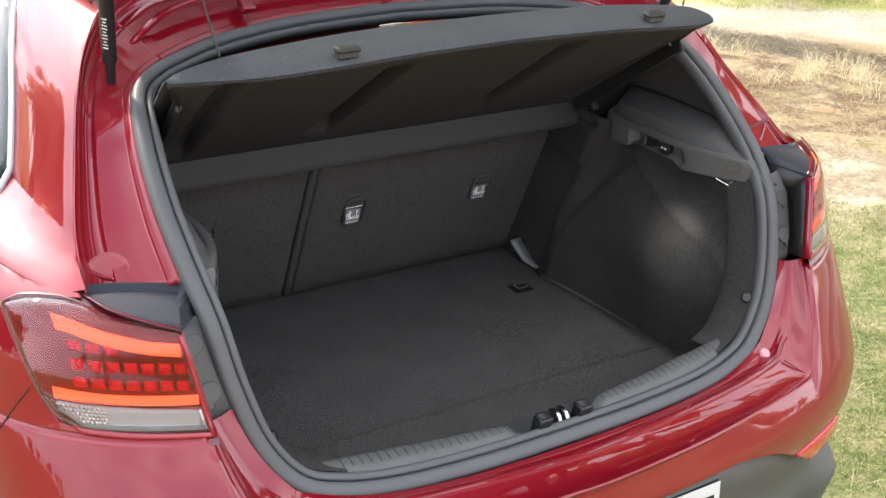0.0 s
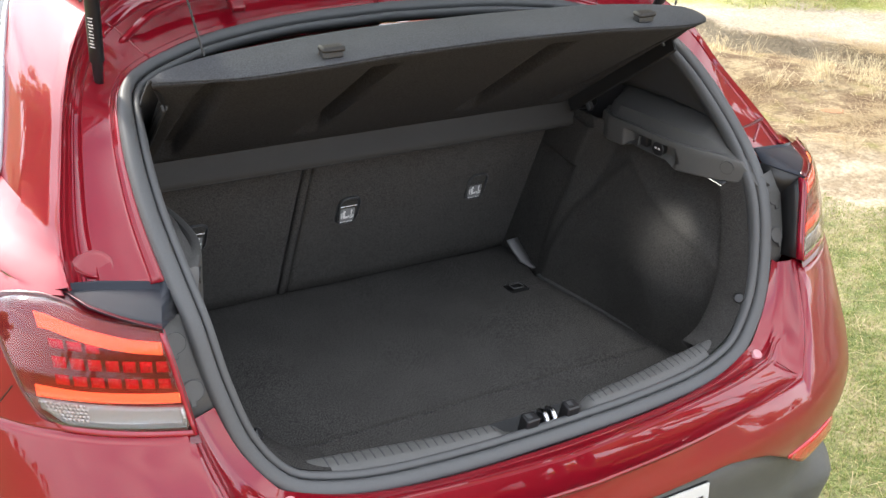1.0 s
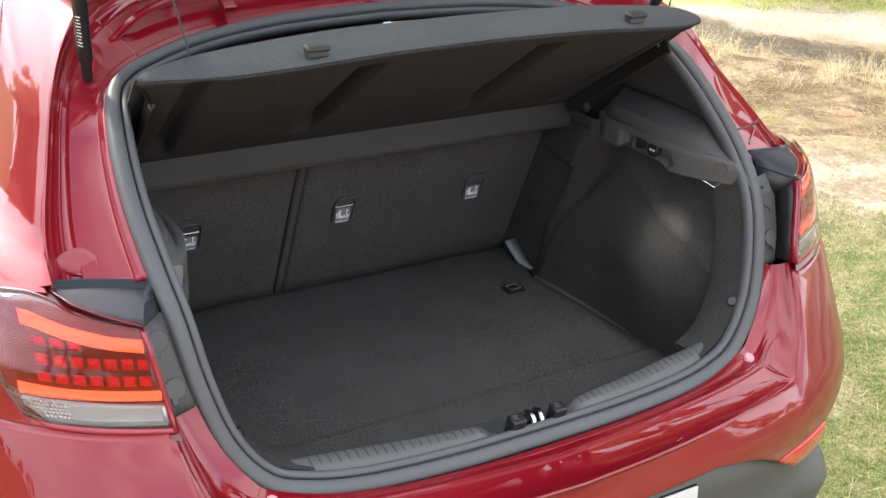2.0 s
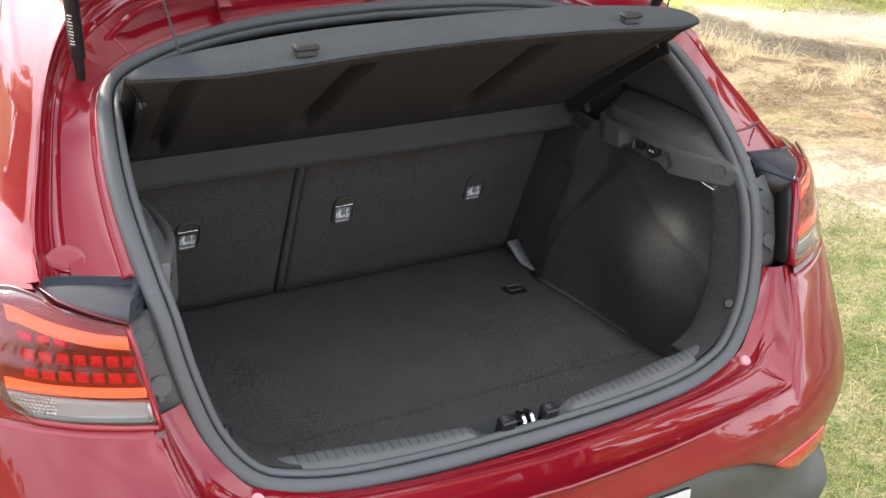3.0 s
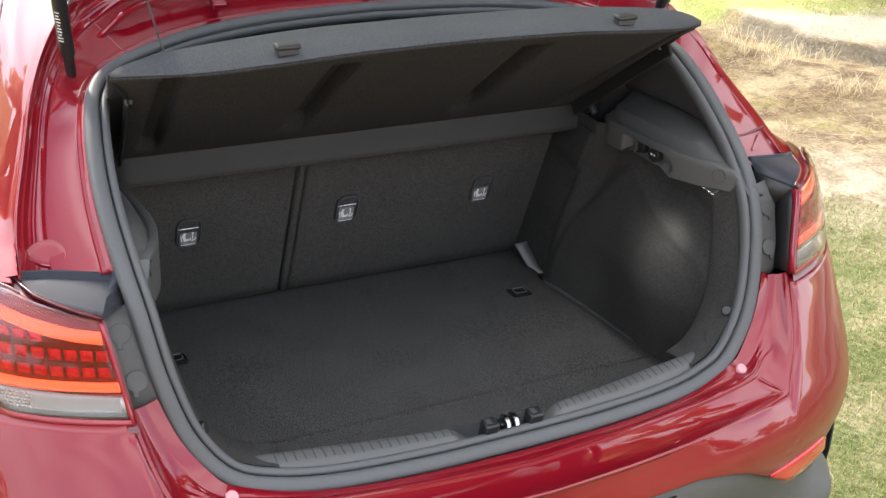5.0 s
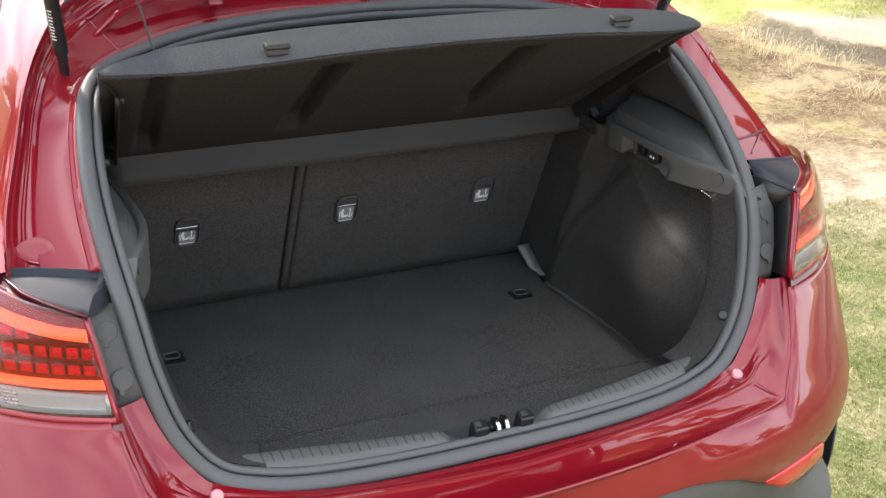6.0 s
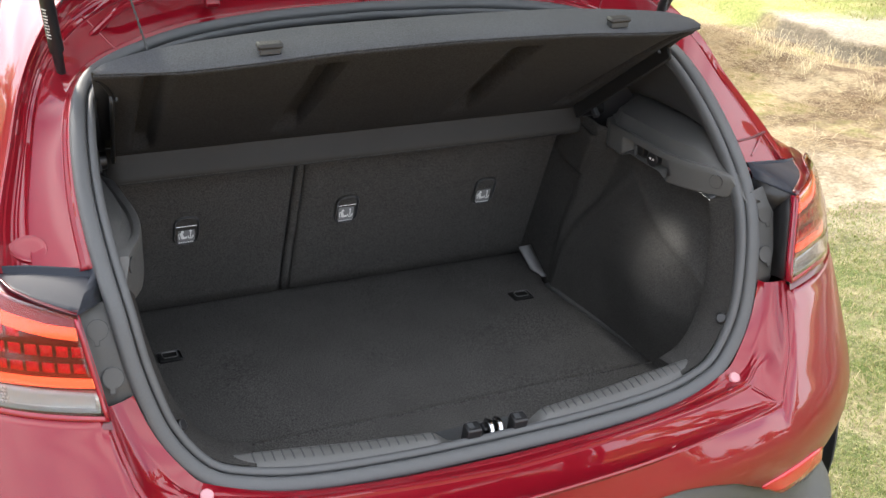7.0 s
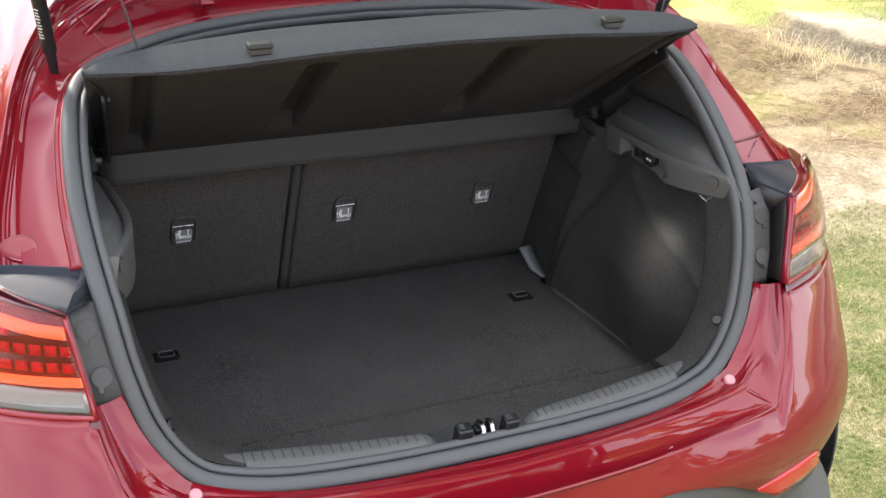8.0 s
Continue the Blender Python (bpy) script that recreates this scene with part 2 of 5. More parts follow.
def flow_at(table, v):
    """Reading of a table of (key, value) rows along a rounded line."""
    if v <= table[0][0]:
        return table[0][1]
    for i in range(len(table) - 1):
        (a, p), (b, q) = table[i], table[i + 1]
        if v <= b:
            lo = table[i - 1] if i else (2 * a - b, 2 * p - q)
            hi = table[i + 2] if i + 2 < len(table) else (2 * b - a, 2 * q - p)
            u, h = (v - a) / (b - a), b - a
            m0, m1 = (q - lo[1]) / (b - lo[0]) * h, (hi[1] - p) / (hi[0] - a) * h
            return (2 * u ** 3 - 3 * u * u + 1) * p + (u ** 3 - 2 * u * u + u) * m0 + (3 * u * u - 2 * u ** 3) * q + (u ** 3 - u * u) * m1
    return table[-1][1]


def sstep(a, b, v):
    u = min(max((v - a) / (b - a), 0.0), 1.0)
    return u * u * (3 - 2 * u)


# ---- the car's main lines: x across, y ahead, z up, the boot sill at y = 0 ----
GROUND = 0.05
TILTED = Vector((0, -0.70, 0.714))     # the way the boot opening faces
OPENING = [(0, -0.040, 0.703), (0.164, -0.042, 0.707), (0.323, -0.031, 0.711), (0.425, -0.011, 0.721), (0.490, 0.010, 0.744), (0.543, 0.037, 0.812),
           (0.573, 0.072, 0.905), (0.588, 0.113, 0.995), (0.597, 0.172, 1.060), (0.600, 0.252, 1.125), (0.593, 0.332, 1.185), (0.578, 0.400, 1.228),
           (0.555, 0.461, 1.248), (0.520, 0.506, 1.260), (0.465, 0.532, 1.275), (0.361, 0.556, 1.296), (0.206, 0.582, 1.307), (0, 0.597, 1.310)]
EDGE = [(0, -0.148, 0.692), (0.152, -0.144, 0.694), (0.304, -0.132, 0.698), (0.412, -0.113, 0.701), (0.495, -0.097, 0.703), (0.548, -0.080, 0.703),
        (0.565, -0.062, 0.735), (0.580, -0.044, 0.760), (0.592, -0.026, 0.785), (0.604, 0.011, 0.833), (0.615, 0.040, 0.879)]
BEAD = [(0, -0.076, 0.704), (0.148, -0.073, 0.709), (0.297, -0.064, 0.716), (0.396, -0.055, 0.721), (0.477, -0.047, 0.725), (0.524, -0.031, 0.741),
        (0.554, -0.007, 0.779), (0.583, 0.014, 0.817), (0.599, 0.045, 0.868)]
GUTTER = [(0, 0.715, 1.405), (0.300, 0.700, 1.400), (0.450, 0.670, 1.385), (0.543, 0.618, 1.352), (0.607, 0.533, 1.303), (0.651, 0.446, 1.246),
          (0.681, 0.375, 1.174), (0.713, 0.288, 1.102), (0.727, 0.215, 1.048)]
WIDTH = [(0.20, 0.84), (0.35, 0.875), (0.55, 0.90), (0.70, 0.905), (0.85, 0.90), (0.95, 0.885), (1.03, 0.85), (1.06, 0.815), (1.085, 0.777), (1.12, 0.754), (1.17, 0.735), (1.25, 0.69), (1.30, 0.66), (1.35, 0.62), (1.40, 0.58)]
REAR = [(0.20, -0.07), (0.40, -0.115), (0.50, -0.135), (0.56, -0.153), (0.60, -0.161), (0.64, -0.158), (0.68, -0.143), (0.72, -0.122), (0.765, -0.099), (0.82, -0.070), (0.88, -0.038),
        (0.95, -0.022), (1.03, -0.006), (1.06, 0.040), (1.10, 0.087), (1.17, 0.166), (1.25, 0.216), (1.30, 0.333), (1.35, 0.46), (1.40, 0.60)]


def rear_y(x, z):
    """How far ahead the car's tail stands at this place across and height."""
    w = curve_at(WIDTH, z)
    u = min(abs(x) / w, 0.998)
    return flow_at(REAR, z) + 0.42 * (1 - (1 - u ** 3.2) ** 0.45)


def skin(x, z, out=0.0):
    """A point of the tail's skin, moved out along the skin's normal."""
    p = Vector((x, rear_y(x, z), z))
    if out:
        du = Vector((0.01, rear_y(x + 0.005, z) - rear_y(x - 0.005, z), 0))
        dv = Vector((0, rear_y(x, z + 0.01) - rear_y(x, z - 0.01), 0.02))
        n = du.cross(dv).normalized()
        p += n * out * (1 if n.y < 0 else -1)
    return p


# ---- ground ----
def lie(x, y):
    """The height of the ground."""
    s = 0.8 * x + 0.6 * y
    b = x + 0.38 * min(y - 3.55, 0) + 1.45      # the low bank along the track
    bank = 5.40 + 0.05 * noise.noise((x * 1.1, y * 1.1, 2)) + 0.014 * noise.noise((x * 5, y * 5, 4))
    z = GROUND + 0.045 * min(max(x - 0.9, 0), 5.0) + 0.05 * math.exp(-((s - 4.75) / 0.35) ** 2) * (1 if x > 0 else 0)
    z += (0.09 * sstep(bank - 0.04, bank + 0.02, b) - 0.09 * sstep(bank - 0.7, bank - 0.15, b)) * (x > 0)
    if x > 0.9:
        z += 0.035 * sstep(0.1, 0.5, noise.noise((x * 0.9 + y * 0.5, y * 0.9, 17))) * sstep(2.9, 3.4, s)
    far = sstep(1.0, 2.2, math.hypot(x, y - 0.8))
    z += far * (0.024 * noise.noise((x * 1.3, y * 1.3, 0)) + 0.012 * noise.noise((x * 4.1, y * 4.1, 3)) + 0.005 * noise.noise((x * 13, y * 13, 6)))
    if x < -3:
        z += 0.9 * sstep(-5, -12, x) + 0.25 * sstep(-4, -9, x) * noise.noise((x * 0.4, y * 0.4, 9))
    return z


def ground_material():
    m = bpy.data.materials.new("ground")
    m.use_nodes = True
    n, l = m.node_tree.nodes, m.node_tree.links
    p = n["Principled BSDF"]
    p.inputs["Roughness"].default_value, p.inputs["Specular IOR Level"].default_value = 0.95, 0.15
    tc = n.new("ShaderNodeTexCoord")
    sep = n.new("ShaderNodeSeparateXYZ")
    l.new(tc.outputs["Object"], sep.inputs[0])

    def mathn(op, a, b=None, clamp=False):
        k = n.new("ShaderNodeMath")
        k.operation, k.use_clamp = op, clamp
        for i, v in enumerate((a, b)):
            if v is None:
                continue
            if isinstance(v, (int, float)):
                k.inputs[i].default_value = v
            else:
                l.new(v, k.inputs[i])
        return k.outputs[0]

    def noisy(scale, detail=4.0, rough=0.6):
        k = n.new("ShaderNodeTexNoise")
        k.inputs["Scale"].default_value, k.inputs["Detail"].default_value, k.inputs["Roughness"].default_value = scale, detail, rough
        l.new(tc.outputs["Object"], k.inputs["Vector"])
        return k.outputs["Fac"]

    def blend(fac, a, b):
        k = n.new("ShaderNodeMix")
        k.data_type = "RGBA"
        l.new(fac, k.inputs["Factor"])
        for key, v in (("A", a), ("B", b)):
            if isinstance(v, tuple):
                k.inputs[key].default_value = (*v, 1)
            else:
                l.new(v, k.inputs[key])
        return k.outputs["Result"]

    def rampn(v, a, b):
        k = n.new("ShaderNodeMapRange")
        k.interpolation_type = "SMOOTHSTEP"
        k.inputs["From Min"].default_value, k.inputs["From Max"].default_value = a, b
        l.new(v, k.inputs["Value"])
        return k.outputs["Result"]

    s = mathn("ADD", mathn("MULTIPLY", sep.outputs["X"], 0.8), mathn("MULTIPLY", sep.outputs["Y"], 0.6))
    b = mathn("ADD", mathn("ADD", sep.outputs["X"], 1.45), mathn("MULTIPLY", mathn("MINIMUM", mathn("SUBTRACT", sep.outputs["Y"], 3.55), 0.0), 0.38))
    b = mathn("ADD", b, mathn("MULTIPLY", mathn("SUBTRACT", noisy(2.2, 5.0), 0.5), 0.22))
    wob = mathn("ADD", s, mathn("MULTIPLY", mathn("SUBTRACT", noisy(1.1), 0.5), 1.1))
    fine, mid, big = noisy(55.0, 5.0, 0.7), noisy(14.0, 4.0), noisy(3.0, 3.0)
    green = blend(rampn(noisy(6.0, 6.0, 0.7), 0.40, 0.60), (0.14, 0.165, 0.065), (0.30, 0.265, 0.155))
    sand = blend(rampn(noisy(5.0, 6.0, 0.65), 0.40, 0.60), (0.42, 0.36, 0.265), (0.27, 0.215, 0.145))
    straw = blend(rampn(noisy(4.0, 6.0, 0.7), 0.42, 0.58), (0.33, 0.265, 0.165), (0.15, 0.105, 0.066))
    pale = blend(rampn(big, 0.4, 0.6), (0.43, 0.385, 0.315), (0.36, 0.315, 0.245))
    far = blend(rampn(big, 0.4, 0.6), (0.30, 0.33, 0.11), (0.42, 0.38, 0.18))
    c = blend(rampn(wob, 2.55, 2.85), green, sand)
    c = blend(rampn(wob, 3.3, 3.6), c, blend(rampn(noisy(1.9), 0.50, 0.60), straw, blend(rampn(mid, 0.4, 0.6), (0.22, 0.20, 0.08), (0.34, 0.27, 0.15))))
    # shade under the bank's step, put into the ground colour as a dark band
    bank_shade = mathn("MULTIPLY", rampn(b, 5.26, 5.34), mathn("SUBTRACT", 1.0, rampn(b, 5.42, 5.47)))
    c = blend(rampn(b, 5.40, 5.50), c, pale)
    c = blend(mathn("MULTIPLY", bank_shade, rampn(big, 0.25, 0.5)), c, (0.17, 0.145, 0.105))
    c = blend(rampn(mathn("ADD", wob, mathn("MULTIPLY", mathn("SUBTRACT", sep.outputs["Y"], 3.6), 0.35)), 5.75, 6.0), c, far)
    behind = rampn(mathn("ADD", sep.outputs["Y"], mathn("MULTIPLY", mathn("SUBTRACT", noisy(0.8), 0.5), 2.5)), -0.5, -1.6)
    c = blend(behind, c, blend(rampn(big, 0.35, 0.65), (0.36, 0.25, 0.14), (0.25, 0.19, 0.09)))
    side = rampn(sep.outputs["X"], -3.0, -5.0)
    c = blend(side, c, blend(rampn(big, 0.4, 0.65), (0.33, 0.17, 0.075), (0.20, 0.17, 0.06)))
    sp = n.new("ShaderNodeMapRange")
    sp.inputs["From Min"].default_value, sp.inputs["From Max"].default_value = 0.3, 0.7
    sp.inputs["To Min"].default_value, sp.inputs["To Max"].default_value = 0.62, 1.35
    l.new(fine, sp.inputs["Value"])
    v = n.new("ShaderNodeVectorMath")
    v.operation = "SCALE"
    l.new(c, v.inputs[0])
    l.new(sp.outputs["Result"], v.inputs["Scale"])
    l.new(v.outputs["Vector"], p.inputs["Base Color"])
    bp = n.new("ShaderNodeBump")
    bp.inputs["Strength"].default_value, bp.inputs["Distance"].default_value = 0.8, 0.02
    l.new(fine, bp.inputs["Height"])
    l.new(bp.outputs["Normal"], p.inputs["Normal"])
    return m


def spread(a, b, near, n):
    """Even steps over the near stretch, then growing ones out to a and b."""
    lo, hi = near
    out = [lo + (hi - lo) * i / n for i in range(n + 1)]
    step = (hi - lo) / n
    while out[-1] < b:
        step *= 1.35
        out.append(min(out[-1] + step, b))
    step = (hi - lo) / n
    while out[0] > a:
        step *= 1.35
        out.insert(0, max(out[0] - step, a))
    return out


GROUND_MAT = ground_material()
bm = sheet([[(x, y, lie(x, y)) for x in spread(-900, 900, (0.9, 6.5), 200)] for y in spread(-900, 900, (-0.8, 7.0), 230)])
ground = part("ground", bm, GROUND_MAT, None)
tagged(ground, "dry sandy field with thin grass, straw and a rutted track", "ground", kind="structure")

# ---- the car ----
car = thing("car", "red hatchback with its tailgate raised and boot empty, standing on grass", "car", at=(0, 0.8, GROUND))
BASE = Matrix.Translation((0, -0.8, -GROUND))


def cpart(name, bm, mat, label="", parent=None, **kw):
    """A part of the car, shaped in the car's own lines."""
    bm.transform(BASE)
    if mat is PAINT:
        kw.setdefault("sharp", 24)
    return part(name, bm, mat, parent or car, label, **kw)


# edge of the boot opening
half = resample(smooth_line(OPENING, 10), 90)
loop = half[:-1] + [mirror(p) for p in half[:0:-1]]


def sweep(line, profile, name, mat, label="", parent=None, narrow=0.22, **kw):
    """A profile of (inward, outward) pairs swept round the closed opening."""
    rows = []
    m = len(line)
    for i, p in enumerate(line):
        t = (line[(i + 1) % m] - line[i - 1]).normalized()
        n = (TILTED - t * TILTED.dot(t)).normalized()
        inw = n.cross(t).normalized()
        if inw.dot(Vector((0, 0.26, 1.0)) - p) < 0:
            inw = -inw
        k = 1 - narrow * sstep(1.20, 1.27, p.z)
        rows.append([p + inw * a * k + n * b for a, b in profile])
    rows.append(rows[0])
    return cpart(name, sheet(rows), mat, label, parent, **kw)


sweep(loop, [(0.000, -0.014), (-0.001, -0.005), (0.0000, 0.0010), (0.0018, 0.0052), (0.005, 0.0072), (0.010, 0.0080), (0.016, 0.0078), (0.0205, 0.0066), (0.0228, 0.0040), (0.0236, 0.0000), (0.0244, -0.0060), (0.0256, -0.0060), (0.0264, 0.0000), (0.0285, 0.0022), (0.033, 0.0026), (0.037, 0.0012), (0.0395, -0.004), (0.040, -0.020)],
             "boot_seal", RUBBER, "grey rubber weather seal round the opening", thick=0.002)
sweep(loop, [(0.012, -0.004), (0.010, -0.030), (0.004, -0.042), (0.020, -0.042), (0.033, -0.018), (0.037, -0.010)], "opening_flange", BLACK)

# painted shelf between seal and bumper edge: a strip by the seal, a gutter, a double bead, then the bumper's rim
def ironed(line, times=60):
    """The line with its small waves taken out."""
    line = [p.copy() for p in line]
    for _ in range(times):
        prev = [p.copy() for p in line]
        for i in range(1, len(line) - 1):
            line[i] = (prev[i - 1] + 2 * prev[i] + prev[i + 1]) / 4
    return line


def cornered(low, side):
    """A line along the sill and another up beside it, which meet in a tight bend."""
    line = ironed(resample(smooth_line(low, 8), 40)) + ironed(resample(smooth_line(side, 8), 26))[1:]
    for _ in range(2):
        prev = [p.copy() for p in line]
        for i in range(37, 43):
            line[i] = (prev[i - 1] + 2 * prev[i] + prev[i + 1]) / 4
    return line


BEND = (0.5005, -0.039, 0.733)
k_in = cornered(OPENING[:5], OPENING[4:6] + [(0.5655, 0.062, 0.882)])
k_bead = cornered(BEAD[:5] + [BEND], [BEND] + BEAD[5:8] + [(0.600, 0.050, 0.882)])
k_edge = cornered(EDGE[:6], EDGE[5:10] + [(0.6155, 0.042, 0.882)])
rows = []
for i, (a, b, e) in enumerate(zip(k_in, k_bead, k_edge)):
    turn = sstep(34, 46, i)
    up = Vector((0, -0.3, 0.95)).lerp(Vector((-0.62, -0.48, 0.62)), turn)
    ab, be = (b - a).normalized(), (e - b).normalized()
    inward = Vector((0, 0.70, -0.71)) * turn
    f = a.lerp(b, 0.34 + 0.34 * turn) + inward * 0.012
    b = b + inward * 0.008
    ridge = 1 - sstep(41, 48, i)
    deep = 0.0045 * (1 - 0.9 * turn)
    calm = 1 - 0.9 * turn
    rows.append([a - up * 0.016, a + ab * 0.003 - up * 0.004, a + ab * 0.0045, f - ab * 0.003 + up * 0.0006, f, f + ab * 0.0022 - up * (deep * 0.8), f + ab * 0.004 - up * deep, b - ab * 0.0105 - up * deep,
                 b - ab * 0.0078 - up * (0.001 + deep * (1 - ridge)), b - ab * 0.0050 + up * (0.0022 * ridge - deep * (1 - ridge)), b - ab * 0.0024 + up * (0.0018 * ridge - deep * (1 - ridge)), b - ab * 0.0008 - up * (0.0012 + deep * (1 - ridge)), b + be * 0.0016 - up * (0.0012 + deep * (1 - ridge)),
                 b + be * 0.0034 + up * (0.0014 * ridge - deep * (1 - ridge)), b + be * 0.0058 + up * (0.0010 * ridge - deep * (1 - ridge)), b + be * 0.0088 - up * (0.0040 * calm), b.lerp(e, 0.3) - up * (0.0055 * calm), b.lerp(e, 0.6) - up * (0.0058 * calm), e - be * 0.011 - up * (0.0040 * calm), e - be * 0.005 - up * (0.0012 * calm), e - be * 0.002, e + up * 0.0002, e + be * 0.003 - up * 0.0012, e + be * 0.0046 - up * 0.006])
    r, w = rows[-1], sstep(43, 50, i)
    for j in range(7, 19):
        r[j] = r[j].lerp(r[6].lerp(r[19], (j - 6) / 13) - up * (0.004 * math.sin(math.pi * (j - 6) / 13)), w)
rows.append([q + (q - p) * 0.1 for p, q in zip(rows[-2], rows[-1])])
rows = [[mirror(p) for p in r] for r in rows[:0:-1]] + rows
cpart("sill_panel", sheet(rows), PAINT, "red painted sill below the boot opening", thick=0.002, away=(0, 0, -3), sharp=38)


def steps(a, b, n):
    return [a + (b - a) * i / n for i in range(n + 1)]


def red_low(x):
    """The lower edge of the painted bumper."""
    x = abs(x)
    return curve_at([(0, 0.622), (0.30, 0.630), (0.36, 0.620), (0.42, 0.604), (0.487, 0.566), (0.557, 0.524), (0.65, 0.503), (0.90, 0.46)], x)


def tail_columns(z, n=44, x0=0.0):
    """Places along the tail at one height from x0 round the corner, then along the side to the wheel."""
    w = curve_at(WIDTH, z)
    cols = [(x0 + (0.985 * w - x0) * i / n) for i in range(n + 1)]
    return cols, w


def side_rows(zs, x0s, ahead, out=0.0, n=44):
    rows = []
    for z, x0 in zip(zs, x0s):
        cols, w = tail_columns(z, n, x0)
        r = [skin(x, z, out) for x in cols]
        y1 = r[-1].y
        for k in range(1, 9):
            u = k / 8
            r.append(Vector((w * (0.985 + 0.015 * min(1, u * 2)) + out, y1 + (ahead(z) - y1) * u, z)))
        rows.append(r)
    return rows


WHEEL_Y, WHEEL_R = 0.57, 0.33


def arch_stop(z):
    """Where the side ends at the wheel opening."""
    dz = z - (GROUND + WHEEL_R)
    r = 0.40
    return WHEEL_Y - math.sqrt(max(r * r - dz * dz, 0)) if abs(dz) < r else WHEEL_Y


def window_edge(z):
    """Where the side window begins behind the pillar."""
    return flow_at([(1.02, 0.54), (1.06, 0.518), (1.079, 0.516), (1.095, 0.534), (1.122, 0.564), (1.176, 0.630), (1.235, 0.706), (1.283, 0.806), (1.337, 0.948)], z)


def pillar_x(z):
    """Half the width of the car at the rear pillar, which stands steep above the shoulder."""
    k = sstep(1.06, 1.105, z)
    return curve_at(WIDTH, z) * (1 - k) + (curve_at(sorted([(p[2], p[0]) for p in GUTTER[3:]]), z) + 0.022) * k


# bumper skin, one sheet over both sides, up to the lamps
RIM_Z = [(q[0], q[2]) for q in EDGE] + [(0.64, 0.8745), (0.75, 0.875), (0.80, 0.875), (0.91, 0.875)]
RIM_Y = [(q[0], q[1]) for q in EDGE]
COLUMNS = steps(0, 0.54, 30) + [0.548, 0.553, 0.559, 0.565, 0.5725, 0.580, 0.586, 0.592, 0.596, 0.600, 0.604, 0.6095, 0.615] + steps(0.625, 0.8914, 24)
rows = []
for j in range(27):
    v = j / 26
    r = []
    for x in COLUMNS:
        zt = curve_at(RIM_Z, x)
        z = zt + (red_low(x) - zt) * v
        x = min(x, 0.985 * curve_at(WIDTH, z))
        p = Vector((x, rear_y(x, z), z))
        if x <= 0.615:
            p.y += (curve_at(RIM_Y, x) - rear_y(x, zt)) * max(0, 1 - (zt - z) / 0.05) ** 2
        r.append(p)
    y1, z1 = r[-1].y, r[-1].z
    w = curve_at(WIDTH, z1)
    ahead = 1.20 if z1 > 0.80 else max(arch_stop(z1), y1 + 0.01)
    for k in range(1, 9):
        r.append(Vector((w * (0.985 + 0.015 * min(1, k / 4)), y1 + (ahead - y1) * k / 8, z1)))
    rows.append([mirror(p) for p in r[:0:-1]] + r)
cpart("rear_bumper", sheet(rows), PAINT, "glossy red painted rear bumper", thick=0.003, away=(0, 2, 0.3))

# grey lower bumper
rows = []
for j in range(14):
    v = j / 13
    r = []
    for x in [0.905 * 0.985 * i / 50 for i in range(51)]:
        z = red_low(x) + (0.23 - red_low(x)) * v
        p = skin(x, z, -0.010 + 0.014 * sstep(0.35, 0.5, v) - (0.01 if j == 0 else 0))
        square = curve_at(REAR, z) + 0.42 * (1 - (1 - (x / 0.915) ** 6) ** 0.45)
        p.y += (square - rear_y(x, z)) * sstep(0.10, 0.45, v) * sstep(0.6, 0.8, x)
        p.x, p.z = x, z
        r.append(p)
    y1, w = r[-1].y, 0.909
    for k in range(1, 7):
        r.append(Vector((w * (0.985 + 0.015 * min(1, k / 3)), y1 + (max(arch_stop(r[-1].z) - 0.01, y1 + 0.01) - y1) * k / 6, r[-1].z)))
    rows.append([mirror(p) for p in r[:0:-1]] + r)
cpart("bumper_cladding", sheet(rows), CLAD, "unpainted grey plastic lower bumper", thick=0.003, away=(0, 2, 0.3))

plate = cpart("number_plate", block(pose(0, rear_y(0, 0.55) - 0.006, 0.548, -6), 0.52, 0.006, 0.112), WHITE, "white number plate", bevel=0.002, smooth=False)
bm = bmesh.new()
box(bm, pose(0, rear_y(0, 0.55) - 0.003, 0.548, -6), 0.5215, 0.008, 0.1135)
cpart("plate_frame", bm, BLACK, "black plate frame", plate, bevel=0.002, smooth=False)
for x in (-0.20, -0.13, -0.06, 0.03, 0.10, 0.17, 0.225):
    cpart("plate_bar", block(pose(x, rear_y(0, 0.55) - 0.0095, 0.545, -6), 0.04, 0.001, 0.075), INK, "", plate, smooth=False)


SEAM_A, SEAM_B, RIDGE_A, RIDGE_B, RIDGE_C, RIDGE_D = (Vector(p) for p in ((0.629, 0.248, 1.083), (0.699, 0.257, 1.092), (0.681, 0.246, 1.083), (0.646, 0.221, 1.062), (0.696, 0.252, 1.088), (0.708, 0.207, 1.053)))


def patch(us, vs, place, out):
    return sheet([[place(u, v, out) for u in us] for v in vs])


POCKET = Vector((0.6745, 0.2390, 1.0595))


def sp3(p, s):
    return Vector((p.x * s, p.y, p.z))


